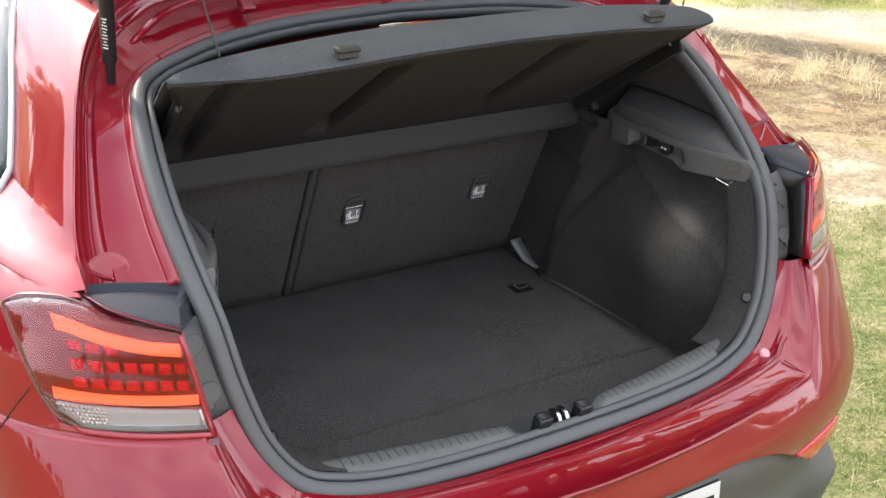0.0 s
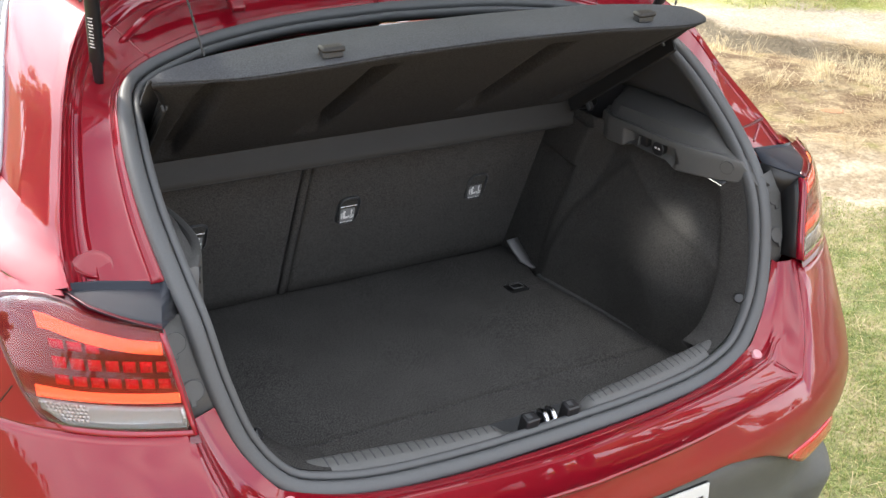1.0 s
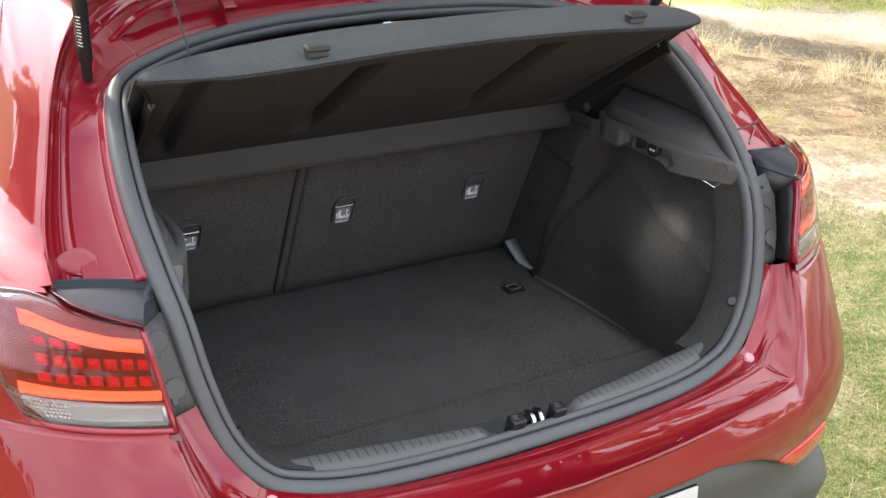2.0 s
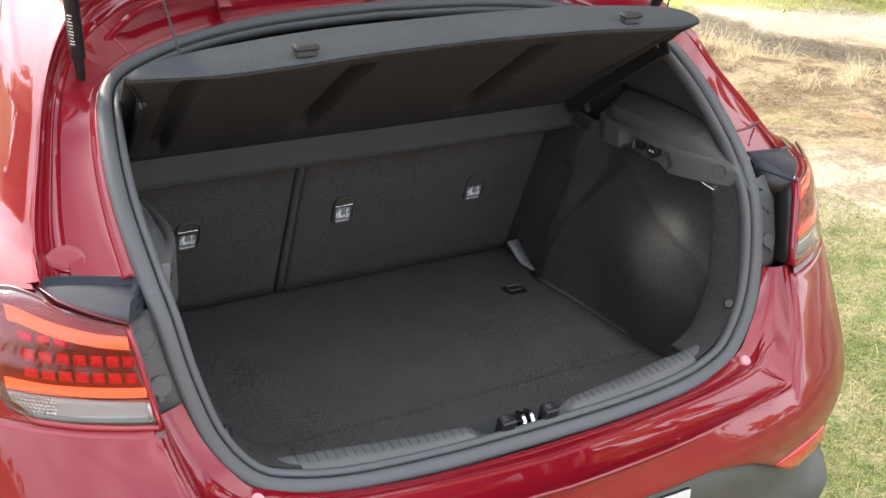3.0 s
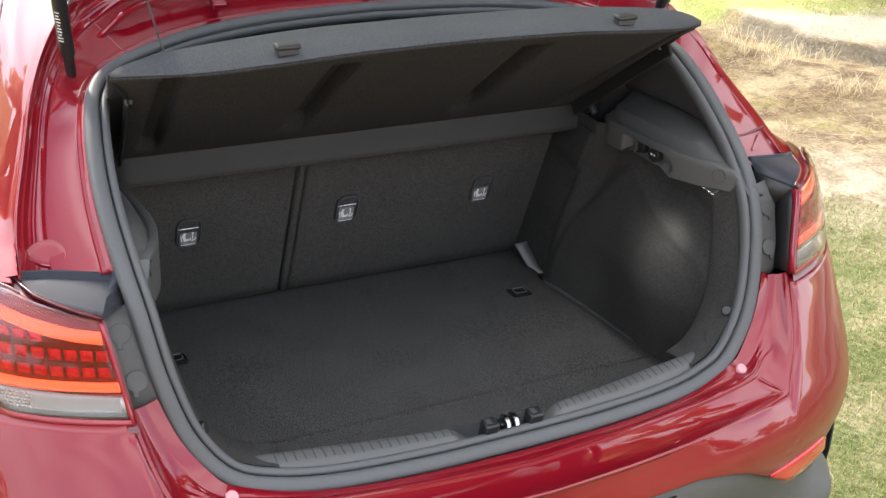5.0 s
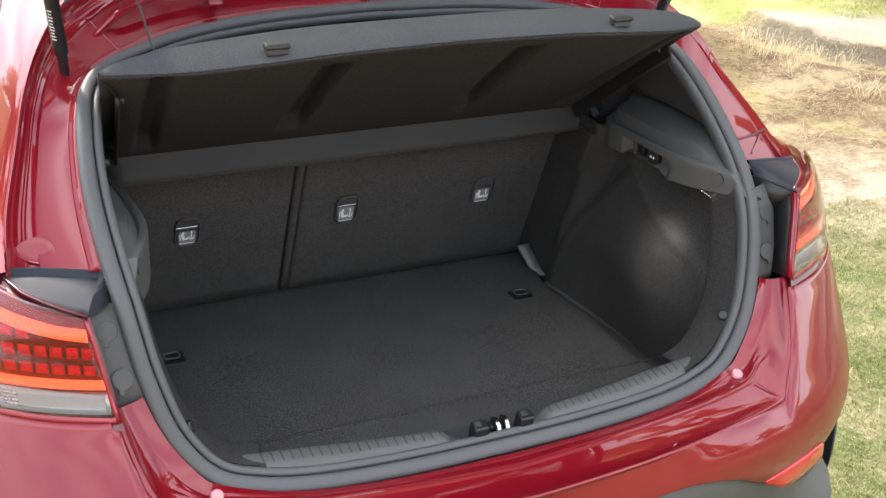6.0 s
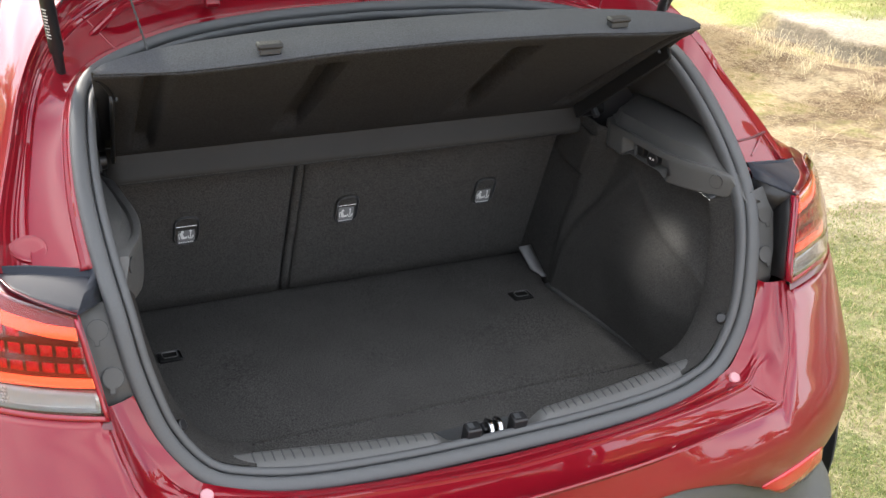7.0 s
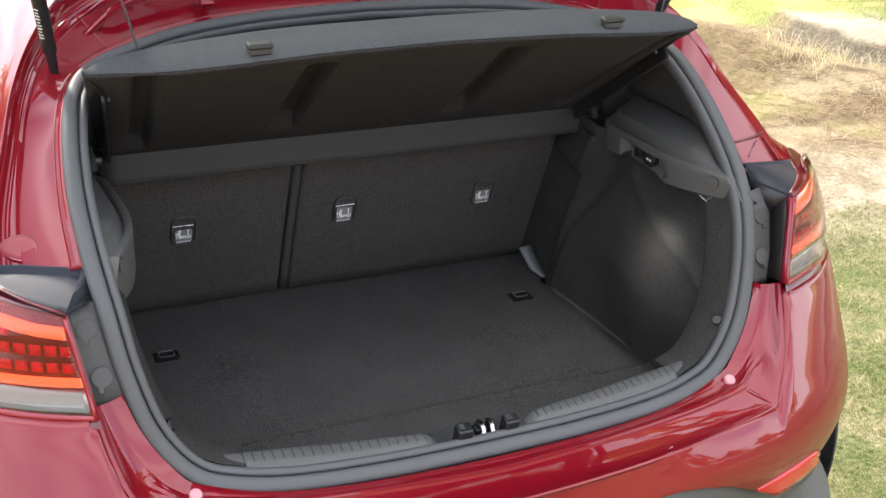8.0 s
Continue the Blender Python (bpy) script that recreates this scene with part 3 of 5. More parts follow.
for sx in (1, -1):
    # low reflector and the vent beside it
    def low_place(u, v, out):
        x = 0.495 + 0.185 * u
        za = curve_at([(0.495, 0.562), (0.557, 0.526), (0.614, 0.530), (0.68, 0.540)], x)
        zb = curve_at([(0.495, 0.567), (0.57, 0.576), (0.64, 0.580), (0.68, 0.570)], x)
        p = skin(x, za + (zb - za) * v, out + 0.010 * (1 - v) * sstep(0.495, 0.57, x))
        return Vector((p.x * sx, p.y, p.z))
    cpart("low_reflector", patch(steps(0, 1, 14), steps(0, 1, 4), low_place, 0.003), REFLECTOR, "red reflector low on the bumper", thick=0.006)

    def vent_place(u, v, out):
        x = 0.575 + 0.16 * u
        p = skin(x, 0.522 - 0.005 * u + (v - 1) * (0.012 + 0.055 * u), out)
        return Vector((p.x * sx, p.y, p.z))
    vent = cpart("bumper_vent", patch(steps(0, 1, 10), steps(0, 1, 4), vent_place, 0.003), BLACK, "black honeycomb vent", thick=0.004)
    for k in range(4):
        cpart("vent_slat", patch(steps(0.08 + 0.02 * k, 0.95, 8), [0.16 + 0.2 * k, 0.23 + 0.2 * k], vent_place, 0.006), PLASTIC, "", vent, thick=0.004)
    for k in range(6):
        u0 = 0.2 + 0.13 * k
        cpart("vent_slat", patch([u0, u0 + 0.02], [0.1, 0.5, 0.9], vent_place, 0.006), PLASTIC, "", vent, thick=0.004)

    # quarter panel from bumper to belt and up the pillar
    zs = [0.875, 0.878, 0.888, 0.92, 0.945, 0.970, 0.996, 1.010, 1.019, 1.028, 1.034, 1.038, 1.042, 1.046, 1.049, 1.052, 1.058, 1.066, 1.075, 1.087, 1.102, 1.138, 1.174, 1.21, 1.246, 1.275, 1.303, 1.33, 1.352]
    gut = sorted([(p[2], p[0]) for p in GUTTER[3:]])
    LAMP_OUT = [(0.877, 0.765), (0.889, 0.800), (0.913, 0.810), (0.939, 0.816), (0.959, 0.820), (0.980, 0.823), (1.000, 0.826), (1.020, 0.828), (1.028, 0.820), (1.035, 0.807), (1.041, 0.785), (1.046, 0.738)]
    x0s = [0.77 if z <= 0.876 else curve_at(LAMP_OUT, z) if z < 1.05 else curve_at(gut, z) for z in zs]
    rows = side_rows(zs, x0s, lambda z: window_edge(z) + 0.004 if z > 1.02 else 1.20 if z > 0.80 else max(arch_stop(z), 0.30), 0.0, 40)
    for r, z in zip(rows, zs):
        if z > 1.05:
            r[0].y = curve_at(sorted([(p[2], p[1]) for p in GUTTER[3:]]), z)
            far, k = Vector((pillar_x(z), window_edge(z) + 0.004, z)), sstep(1.056, 1.105, z)
            for i, p in enumerate(resample(r, len(r))):
                u = i / (len(r) - 1)
                q = r[0].lerp(far, u) + Vector((0.005 * math.sin(math.pi * u) + 0.004 * sstep(0, 0.12, u) * (1 - u), 0, 0))
                r[i] = p.lerp(q, k)
    if sx > 0:
        for r in rows:
            for p in r:
                p.x -= 0.030 * sstep(1.00, 1.045, p.z) * sstep(1.105, 1.06, p.z) * sstep(0.14, 0.26, p.y)
    rows = [[Vector((p.x * sx, p.y, p.z)) for p in r] for r in rows]
    cpart("quarter_panel", sheet(rows), PAINT, "glossy red quarter panel and rear pillar", thick=0.003, away=(0, 2, 0.3))

    bm = bmesh.new()
    gap = [skin(x, z, 0.0004) for x, z in ((0.822, 0.925), (0.834, 0.905), (0.847, 0.883), (0.860, 0.860), (0.874, 0.835), (0.884, 0.815))]
    for ga, gb in zip(gap, gap[1:]):
        rod(Vector((ga.x * sx, ga.y, ga.z)), Vector((gb.x * sx, gb.y, gb.z)), 0.0010, seg=6, bm=bm)
    cpart("panel_gap", bm, BLACK, "dark gap between bumper and quarter panel")

    # painted channel between seal and pillar edge
    M = 70
    a_line = resample(smooth_line(OPENING[8:], 8), M)
    g_line = resample(smooth_line(GUTTER[::-1], 8), M)
    prof = [(0.0, -0.012), (0.04, -0.016), (0.06, -0.018), (0.11, -0.018), (0.125, -0.021), (0.16, -0.022), (0.60, -0.024), (0.625, -0.0235), (0.65, -0.028), (0.68, -0.030), (0.74, -0.030), (0.765, -0.0275), (0.785, -0.0275), (0.81, -0.025), (0.84, -0.024), (0.86, -0.021), (0.90, -0.012), (0.93, -0.010), (0.955, -0.004), (0.98, 0.001), (1.0, 0.001)]
    if sx > 0:
        prof = [(0.0, -0.012), (0.04, -0.020), (0.10, -0.025), (0.17, -0.0235), (0.19, -0.0205), (0.21, -0.0205), (0.23, -0.0230), (0.45, -0.0145), (0.74, -0.0045), (0.76, -0.0015), (0.78, -0.0012), (0.80, -0.0028), (0.90, -0.0005), (0.95, 0.0005), (0.98, 0.0015), (1.0, 0.001)]
    rows = []
    for i, (a, g) in enumerate(zip(a_line, g_line)):
        rise = 0.010 * sstep(38, 52, i)
        lift = lambda f: rise * (math.exp(-((f - 0.38) / 0.12) ** 2) + 0.8 * math.exp(-((f - 0.72) / 0.06) ** 2))
        rows.append([sp3(a.lerp(g, f) + TILTED * (d * 0.9 + lift(f)), sx) for f, d in prof])
    rows.insert(0, [p + (p - q) * 0.8 for p, q in zip(rows[0], rows[1])])
    cpart("pillar_channel", sheet(rows), PAINT, "red painted water channel beside the opening", thick=0.002, away=(0, 2, -1))

    # rounded lip and a weld seam across the header
    lip = [sp3(a.lerp(g, 0.44) + TILTED * (0.010 - 0.040 * sstep(0.42, 0.50, a.x)), sx) for a, g in zip(a_line, g_line) if a.x < 0.50]
    cpart("header_lip", tube(lip, 0.0065, 10), PAINT, "rounded red lip along the header")
    k = min(range(M), key=lambda i: abs(a_line[i].x - 0.478))
    cpart("weld_seam", tube([p + TILTED * 0.0006 for p in rows[k + 1][2:11]], 0.0016, 6), PAINT)

    # tab at the foot of the channel
    if sx < 0:
        pu, pv = Vector((0.95 * sx, 0.10, 0.25)).normalized(), Vector((-0.1 * sx, 0.70, 0.70)).normalized()
        pn = pu.cross(pv) * sx
        rows = []
        for k, d in ((1.12, -0.010), (1.08, -0.003), (1.04, -0.0004), (1.0, 0.0), (0.94, -0.001), (0.88, -0.0016), (0.60, -0.0016), (0.25, -0.0016), (0.02, -0.0016)):
            ring = []
            for a in steps(0, 2 * math.pi, 32):
                c, t = math.cos(a), math.sin(a)
                u, v = (-0.021 * k * c if c > 0 else 0.032 * k * -c), 0.021 * k * t * (1 if c > 0 else 1 - 0.25 * c * c)
                ring.append(Vector((POCKET.x * sx, POCKET.y, POCKET.z)) + pu * u + pv * v + pn * (d - 0.42 * u))
            rows.append(ring)
        cpart("channel_pocket", sheet(rows), PAINT, "rounded tab pressed into the channel", away=(0, 2, -1), sharp=60)

    # black bracket beside the lamp, with round service caps
    HIGH = 0.016 if sx > 0 else 0.0      # the car stands with a slight lean

    def sp(x, y, z):
        return Vector((x * sx, y, z + HIGH * (1 - sstep(0.69, 0.79, x))))
    TOP_UP = 0.014 if sx > 0 else 0.004
    face = [[sp(0.546, 0.062, 0.846), sp(0.588, 0.072, 0.846), sp(0.612, 0.075, 0.846)], [sp(0.554, 0.063, 0.866), sp(0.590, 0.072, 0.867), sp(0.613, 0.074, 0.869)], [sp(0.564, 0.086, 0.91), sp(0.597, 0.090, 0.91), sp(0.620, 0.093, 0.91)],
            [sp(0.572, 0.110, 0.955), sp(0.604, 0.113, 0.957), sp(0.628, 0.116, 0.960)], [sp(0.578, 0.134, 0.996 + TOP_UP), sp(0.608, 0.136, 1.004 + TOP_UP), sp(0.635, 0.142, 1.017 + TOP_UP)]]
    face = [[p + TILTED * (0.006 + (-0.010, -0.004, 0, 0, 0)[i]) for p in r] for i, r in enumerate(face)]
    bracket = cpart("lamp_bracket", sheet([smooth_line(r, 4) for r in face]), PLASTIC, "grey plastic bracket beside the lamp", thick=0.003)
    for cx, cy, cz in ((0.594, 0.0855, 0.903), (0.606, 0.119, 0.968)):
        mm = pose(cx * sx, cy - 0.0062, cz + 0.0043 + HIGH, 64, 0, 3 * sx)
        bm = bmesh.new()
        bmesh.ops.create_cone(bm, cap_ends=True, segments=28, radius1=0.0154, radius2=0.0151, depth=0.0022, matrix=mm)
        box(bm, mm @ pose(0.003 * sx, -0.018, 0), 0.0066, 0.009, 0.0020)
        cpart("service_cap", bm, PLASTIC, "round grey service cap", bracket, smooth=False)
        bm = bmesh.new()
        bmesh.ops.create_cone(bm, cap_ends=True, segments=28, radius1=0.0161, radius2=0.0161, depth=0.0014, matrix=mm)
        box(bm, mm @ pose(0.003 * sx, -0.0185, 0), 0.0082, 0.0105, 0.0014)
        cpart("cap_gap", bm, BLACK, "", bracket, smooth=False)
    edge_in = [(0.613, 0.874), (0.618, 0.91), (0.626, 0.957), (0.632, 0.99), (0.637, 1.020)]
    wall = [[b, skin(x, z)] for b, (x, z) in zip((Vector((0.608, 0.074, 0.866)), Vector((0.620, 0.093, 0.91)), Vector((0.628, 0.116, 0.960)), Vector((0.633, 0.132, 0.995)), Vector((0.636, 0.145, 1.024))), edge_in)]
    cpart("lamp_side", sheet([[sp(*p) for p in r] for r in wall]), BLACK, "black side of the lamp housing", thick=0.002)
    edge = [[b.lerp(p, u) + Vector((-0.0015, 0, 0)) for u in (1 - 0.014 / (b - p).length, 1.0)] for b, p in wall]
    cpart("lens_edge", sheet([[sp(*p) for p in r] for r in edge]), LAMP_RIM, "crimson edge of the lamp glass", thick=0.002)
    rest_on = lambda x, y, z: sp(x, y, z - 0.75 * HIGH * sstep(0.09, 0.17, y))
    if sx < 0:
        K, M_, S1, S2, TIP = (sp(*p) for p in ((0.6015, 0.181, 1.040), (0.681, 0.208, 1.046), (0.594, 0.166, 1.051), (0.587, 0.143, 1.005), (0.741, 0.220, 1.0460)))
    else:
        K, M_, S1, S2, TIP = (Vector(p) for p in ((0.615, 0.180, 1.067), (0.700, 0.187, 1.059), (0.603, 0.178, 1.068), (0.596, 0.147, 1.049), (0.736, 0.203, 1.051)))
    front = [S2] + resample([rest_on(x, rear_y(x, 1.0215 + 0.23 * (x - 0.637)) - 0.001, 1.0221 + 0.23 * (x - 0.637)) for x in (0.637, 0.663, 0.689, 0.715)] + [TIP], 13)
    drop = Vector((0.001 * sx, -0.0075, -0.0095)) * (0.4 if sx > 0 else 1.0)
    crest = [S1] + resample([K, K.lerp(M_, 0.5), M_, M_.lerp(TIP, 0.5) + Vector((0.004 * sx, 0.002, 0.001)), TIP + Vector((0, 0.001, 0.001))], 13)
    back = [c + drop * (0.2 + 0.8 * sstep(0, 1, i) * sstep(14, 10, i)) for i, c in enumerate(crest)]
    rows = [[f.lerp(b, u) for f, b in zip(front, back)] for u in steps(0, 0.95, 5)]
    rows += [[b.lerp(c, u) for b, c in zip(back, crest)] for u in (0, 0.5, 0.9)] + [[c + Vector((0, 0.002, 0)) for c in crest], [c + Vector((0, 0.007, -0.003)) for c in crest], [c + Vector((0, 0.009, -0.012)) for c in crest]]
    cpart("lamp_top_cover", sheet(rows), GLOSS, "dark slate cover above the tail lamp", thick=0.002, away=(0, 0.4, -1), sharp=24)
    if sx > 0:
        hang = [[S2.lerp(front[1], u) + Vector((0.002, 0.003, -0.002)), S2.lerp(front[1], u) + Vector((0.002, 0.004 + 0.03 * u, -0.055))] for u in (-0.1, 0.5, 1.0)]
        cpart("cover_back", sheet(hang), BLACK, "black wall under the cover", thick=0.002)
        cpart("pillar_seam", tube(resample(smooth_line([SEAM_A, SEAM_A.lerp(SEAM_B, 0.45) - Vector((0, 0, 0.003)), SEAM_B], 6), 14), 0.0028, 8), LAMP_BASE, "dark sealed seam at the foot of the pillar")
        for pts in ((RIDGE_A, RIDGE_B), (RIDGE_C, RIDGE_D)):
            cpart("pillar_crease", tube(resample(list(pts), 6), 0.0022, 8), PAINT, "raised crease at the foot of the pillar")
    hem = 0.012 if sx > 0 else 0.005
    rows = [[f.lerp(b, min(u * hem / max((b - f).length, 0.004), 0.9)) + Vector((0, -0.0006, 0.0016)) for f, b in zip(front[1:-1], back[1:-1])] for u in (-0.15, 0.5, 1.0)]
    cpart("cover_hem", sheet(rows), LAMP_BASE, "dark crimson edge along the cover", thick=0.001, away=(0, 0.4, -1))

    # tail lamp
    AWAY = (0, 1.5, 0.9)
    XO = [(0, 0.788), (0.1, 0.802), (0.25, 0.811), (0.42, 0.817), (0.55, 0.821), (0.68, 0.824), (0.8, 0.827), (1, 0.829)]
    TOP = [(0, 1.021), (0.21, 1.028), (0.41, 1.034), (0.55, 1.0425), (0.66, 1.044), (0.785, 1.041), (0.89, 1.036), (0.96, 1.029), (1, 1.021)]
    LOW = [(0, 0.8735), (0.6, 0.8745), (0.9, 0.877), (1, 0.886)]

    def lamp_place(u, v, out):
        xi = 0.612 + 0.025 * v
        p = skin(xi + (curve_at(XO, v) - xi) * u, curve_at(LOW, u) + (curve_at(TOP, u) - curve_at(LOW, u)) * v, out)
        return sp(*p)

    def lamp_base(u, v, out):
        rise = max(sstep(0.93, 1.0, u) - 0.6 * sstep(1.0, 1.02, u), sstep(0.03, -0.005, u), sstep(0.94, 1.0, v) - 0.6 * sstep(1.0, 1.02, v), sstep(0.03, -0.02, v))
        if u > 1.005 or v > 1.005:
            rise = min(rise, 0.5)
        return lamp_place(u, v, -0.013 + 0.0115 * rise)

    def strip(x0, x1, n, z_low, z_high, out, m=2):
        rows = []
        for k in range(m + 1):
            r = []
            for x in steps(x0, x1, n):
                za, zb = z_low(x), z_high(x)
                p = skin(x, za + (zb - za) * k / m, out)
                r.append(sp(*p))
            rows.append(r)
        return sheet(rows)
    lamp = cpart("tail_lamp", patch(steps(-0.01, 1.06, 46), steps(-0.08, 1.06, 30), lamp_base, 0), LAMP_BASE, "lit red tail lamp with orange light bars over a clear reversing light")
    cpart("light_bar", strip(0.627, 0.799, 24, lambda x: 0.9175, lambda x: 0.931 + 0.002 * sstep(0.74, 0.80, x), -0.004), GUIDE, "glowing orange light bar", lamp, thick=0.002, away=AWAY)
    ubz = lambda x: curve_at([(0.62, 0.995), (0.64, 0.995), (0.68, 0.998), (0.73, 1.008), (0.77, 1.020), (0.81, 1.022)], x)
    cpart("light_bar", strip(0.642, 0.782, 24, lambda x: ubz(x) - 0.009 - 0.001 * (x > 0.7), lambda x: ubz(x) + 0.009, -0.0035), GUIDE, "glowing orange light bar", lamp, thick=0.002, away=AWAY)
    cpart("reversing_light", strip(0.624, 0.797, 22, lambda x: 0.8825 + 0.018 * sstep(0.765, 0.80, x), lambda x: 0.9135, -0.005, 4), REVERSE, "clear ribbed reversing light", lamp, thick=0.002, away=AWAY)
    for r in range(5):
        for c in range(11):
            x0 = 0.744 + 0.0050 * c - 0.0022 * (r % 2)
            if 0.888 + 0.0048 * r < 0.8855 + 0.018 * sstep(0.765, 0.80, x0 + 0.004):
                continue
            cpart("prism", strip(x0, x0 + 0.0042, 1, lambda x: 0.8885 + 0.0048 * r, lambda x: 0.8925 + 0.0048 * r, -0.0036, 1), FACET, "", lamp, thick=0.001, away=AWAY)
    cpart("reflector_bowl", strip(0.632, 0.742, 12, lambda x: 0.888, lambda x: 0.8905, -0.0036), REVERSE, "", lamp, thick=0.001, away=AWAY)
    cpart("reflector_end", strip(0.6225, 0.6285, 3, lambda x: 0.886, lambda x: 0.912, -0.0030), FACET, "", lamp, thick=0.001, away=AWAY)
    cpart("lamp_rim", patch(steps(0, 0.95, 30), [-0.01, 0.01, 0.028, 0.038], lamp_place, 0.001), LAMP_RIM, "bright red rim", lamp, thick=0.002, away=AWAY)
    cpart("lamp_rim", patch([-0.004, 0.012, 0.026], steps(0, 0.97, 10), lamp_place, 0.0016), LAMP_RIM, "bright red rim", lamp, thick=0.003, away=AWAY)
    for z0, z1, cells in ((0.937, 0.952, range(7)), (0.960, 0.976, range(7)), (0.983, 0.996, (4, 5, 6))):
        for k in cells:
            x0 = 0.6365 + 0.0205 * k
            tilt = 0.003 * (k - 3) / 3 if z0 > 0.98 else 0
            cpart("led_cell", strip(x0, x0 + 0.0155, 3, lambda x: z0 + 0.001 + tilt, lambda x: z1 + tilt, -0.006), LED, "", lamp, thick=0.002, away=AWAY)
    cpart("lamp_cover", patch(steps(0.03, 1.005, 31), steps(0.265, 1.0, 14), lamp_place, 0.0022), LENS_RED, "glossy red lamp cover", lamp, thick=0.001, away=AWAY)
    cpart("clear_cover", patch(steps(0.03, 1.005, 31), steps(0.045, 0.262, 5), lamp_place, 0.0022), LENS_CLEAR, "clear glossy cover", lamp, thick=0.001, away=AWAY)

    gap = [lamp_place(u, 1.0, 0.0005) for u in steps(0.50, 0.99, 14)] + [lamp_place(1.0, v, 0.0005) for v in steps(0.97, 0.02, 14)]
    cpart("lamp_gasket", tube(resample(smooth_line(gap, 3), 50), 0.0022, 8), LAMP_BASE, "dark red joint round the lamp", lamp)
    crease = [Vector((p[0] * sx, p[1], p[2])) for p in ((0.5075, -0.047, 0.7285), (0.526, -0.063, 0.7155), (0.545, -0.0785, 0.7035))]
    cpart("sill_crease", tube(resample(smooth_line(crease, 6), 10), 0.0014, 8), PAINT)

    # bump stop on the sill
    bm = rod((0.486 * sx, -0.012, 0.728), (0.486 * sx, -0.0175, 0.7370), 0.0110, 0.0100, 20)
    cpart("bump_stop", bm, PINK, "pale round rubber bump stop", bevel=0.002)

    # gas strut
    foot, head = Vector((0.577 * sx, 0.500, 1.245)), Vector((0.655 * sx, 0.250, 1.83))
    way = (head - foot).normalized()
    strut = cpart("gas_strut", rod(foot + way * 0.052, foot + way * 0.40, 0.0118, seg=18), BLACK, "black gas strut holding the tailgate")
    cpart("strut_rod", rod(foot + way * 0.38, head, 0.005), TRIM, "dark steel rod", strut)
    cpart("strut_joint", rod(foot - way * 0.004, foot + way * 0.056, 0.007, 0.0095), BLACK, "", strut)
    cpart("strut_bracket", block(pose(foot.x, foot.y + 0.012, foot.z - 0.012, 45, 0, 12 * sx), 0.040, 0.055, 0.006), PAINT, "red mounting bracket", strut, bevel=0.003)
    side = way.cross(Vector((0.5 * sx, -0.6, 0))).normalized()
    back = side.cross(way).normalized()
    if back.y > 0:
        back = -back
    bm = bmesh.new()
    for k in range(10):
        p = foot + way * (0.085 + 0.0062 * k) + back * 0.0116
        m = Matrix.Translation(p) @ Matrix((side, way, back)).transposed().to_4x4()
        box(bm, m, 0.008 - 0.003 * (k % 3 == 2), 0.0016, 0.0006)
    cpart("printed_lines", bm, MARK, "pale printed lines", strut, smooth=False)

    # rear wheel
    wheel = cpart("rear_wheel", rod((0.66 * sx, WHEEL_Y, GROUND + WHEEL_R), (0.875 * sx, WHEEL_Y, GROUND + WHEEL_R), 0.22, seg=40), ALLOY, "alloy wheel with black tyre", bevel=0.01)
    prof = [(0.66, 0.22), (0.655, 0.27), (0.67, 0.31), (0.70, 0.328), (0.77, 0.330), (0.84, 0.328), (0.872, 0.312), (0.885, 0.27), (0.880, 0.22)]
    rows = [[Vector((x * sx, WHEEL_Y + r * math.cos(a), GROUND + WHEEL_R + r * math.sin(a))) for x, r in prof] for a in steps(0, 2 * math.pi, 48)]
    cpart("tyre", sheet(rows), TYRE, "black rubber tyre", wheel)
    rows = []
    for a in steps(-0.15, math.pi + 0.15, 30):
        rows.append([Vector((x * sx, WHEEL_Y + r * math.cos(a), GROUND + WHEEL_R + r * math.sin(a))) for x, r in ((0.62, 0.405), (0.86, 0.405), (0.912, 0.400), (0.918, 0.415), (0.916, 0.455), (0.906, 0.462))])
    cpart("arch_cladding", sheet(rows), TRIM, "black plastic wheel arch trim", thick=0.004)

    # side glass with its edge trim
    def glass_place(v, y):
        z = 1.02 + 0.30 * v
        return Vector(((pillar_x(z) + 0.003) * sx, y, z))
    rows = []
    for v in steps(0, 1, 10):
        y0 = window_edge(1.02 + 0.30 * v)
        rows.append([glass_place(v, y0 + (1.9 - y0) * k / 10) for k in range(11)])
    cpart("side_window", sheet(rows), PANE, "dark tinted side window", thick=0.003)
    bm = bmesh.new()
    for ra, rb in zip(rows, rows[1:]):
        rod(ra[0], rb[0], 0.006, seg=8, bm=bm)
    cpart("window_trim", bm, SASH, "pale grey window edge trim")

# front of the car, beyond the camera's view, kept plain
rows = []
for y, zl, zb, wb in ((1.15, 0.30, 1.02, 0.900), (1.6, 0.30, 1.0, 0.905), (2.4, 0.30, 0.98, 0.905), (3.0, 0.30, 0.97, 0.90), (3.6, 0.32, 0.90, 0.885), (4.0, 0.36, 0.82, 0.80), (4.2, 0.42, 0.72, 0.60)):
    r = []
    for k in range(9):
        z = zl + (zb - zl) * k / 8
        r.append(Vector((wb * (0.94 + 0.06 * math.sin(math.pi * (0.15 + 0.7 * k / 8))) - 0.05 * (k == 8), y, z)))
    if y >= 3.0:
        r += [Vector((wb * 0.5, y, zb + 0.04)), Vector((0, y, zb + 0.055))]
    else:
        r += [Vector((wb * 0.90, y, zb + 0.01)), Vector((wb * 0.885, y, zb - 0.02))]
    rows.append(r + [mirror(p) for p in r[::-1]])
cpart("front_body", sheet(rows), PAINT, "red doors, wings and bonnet", thick=0.004)
rows = []
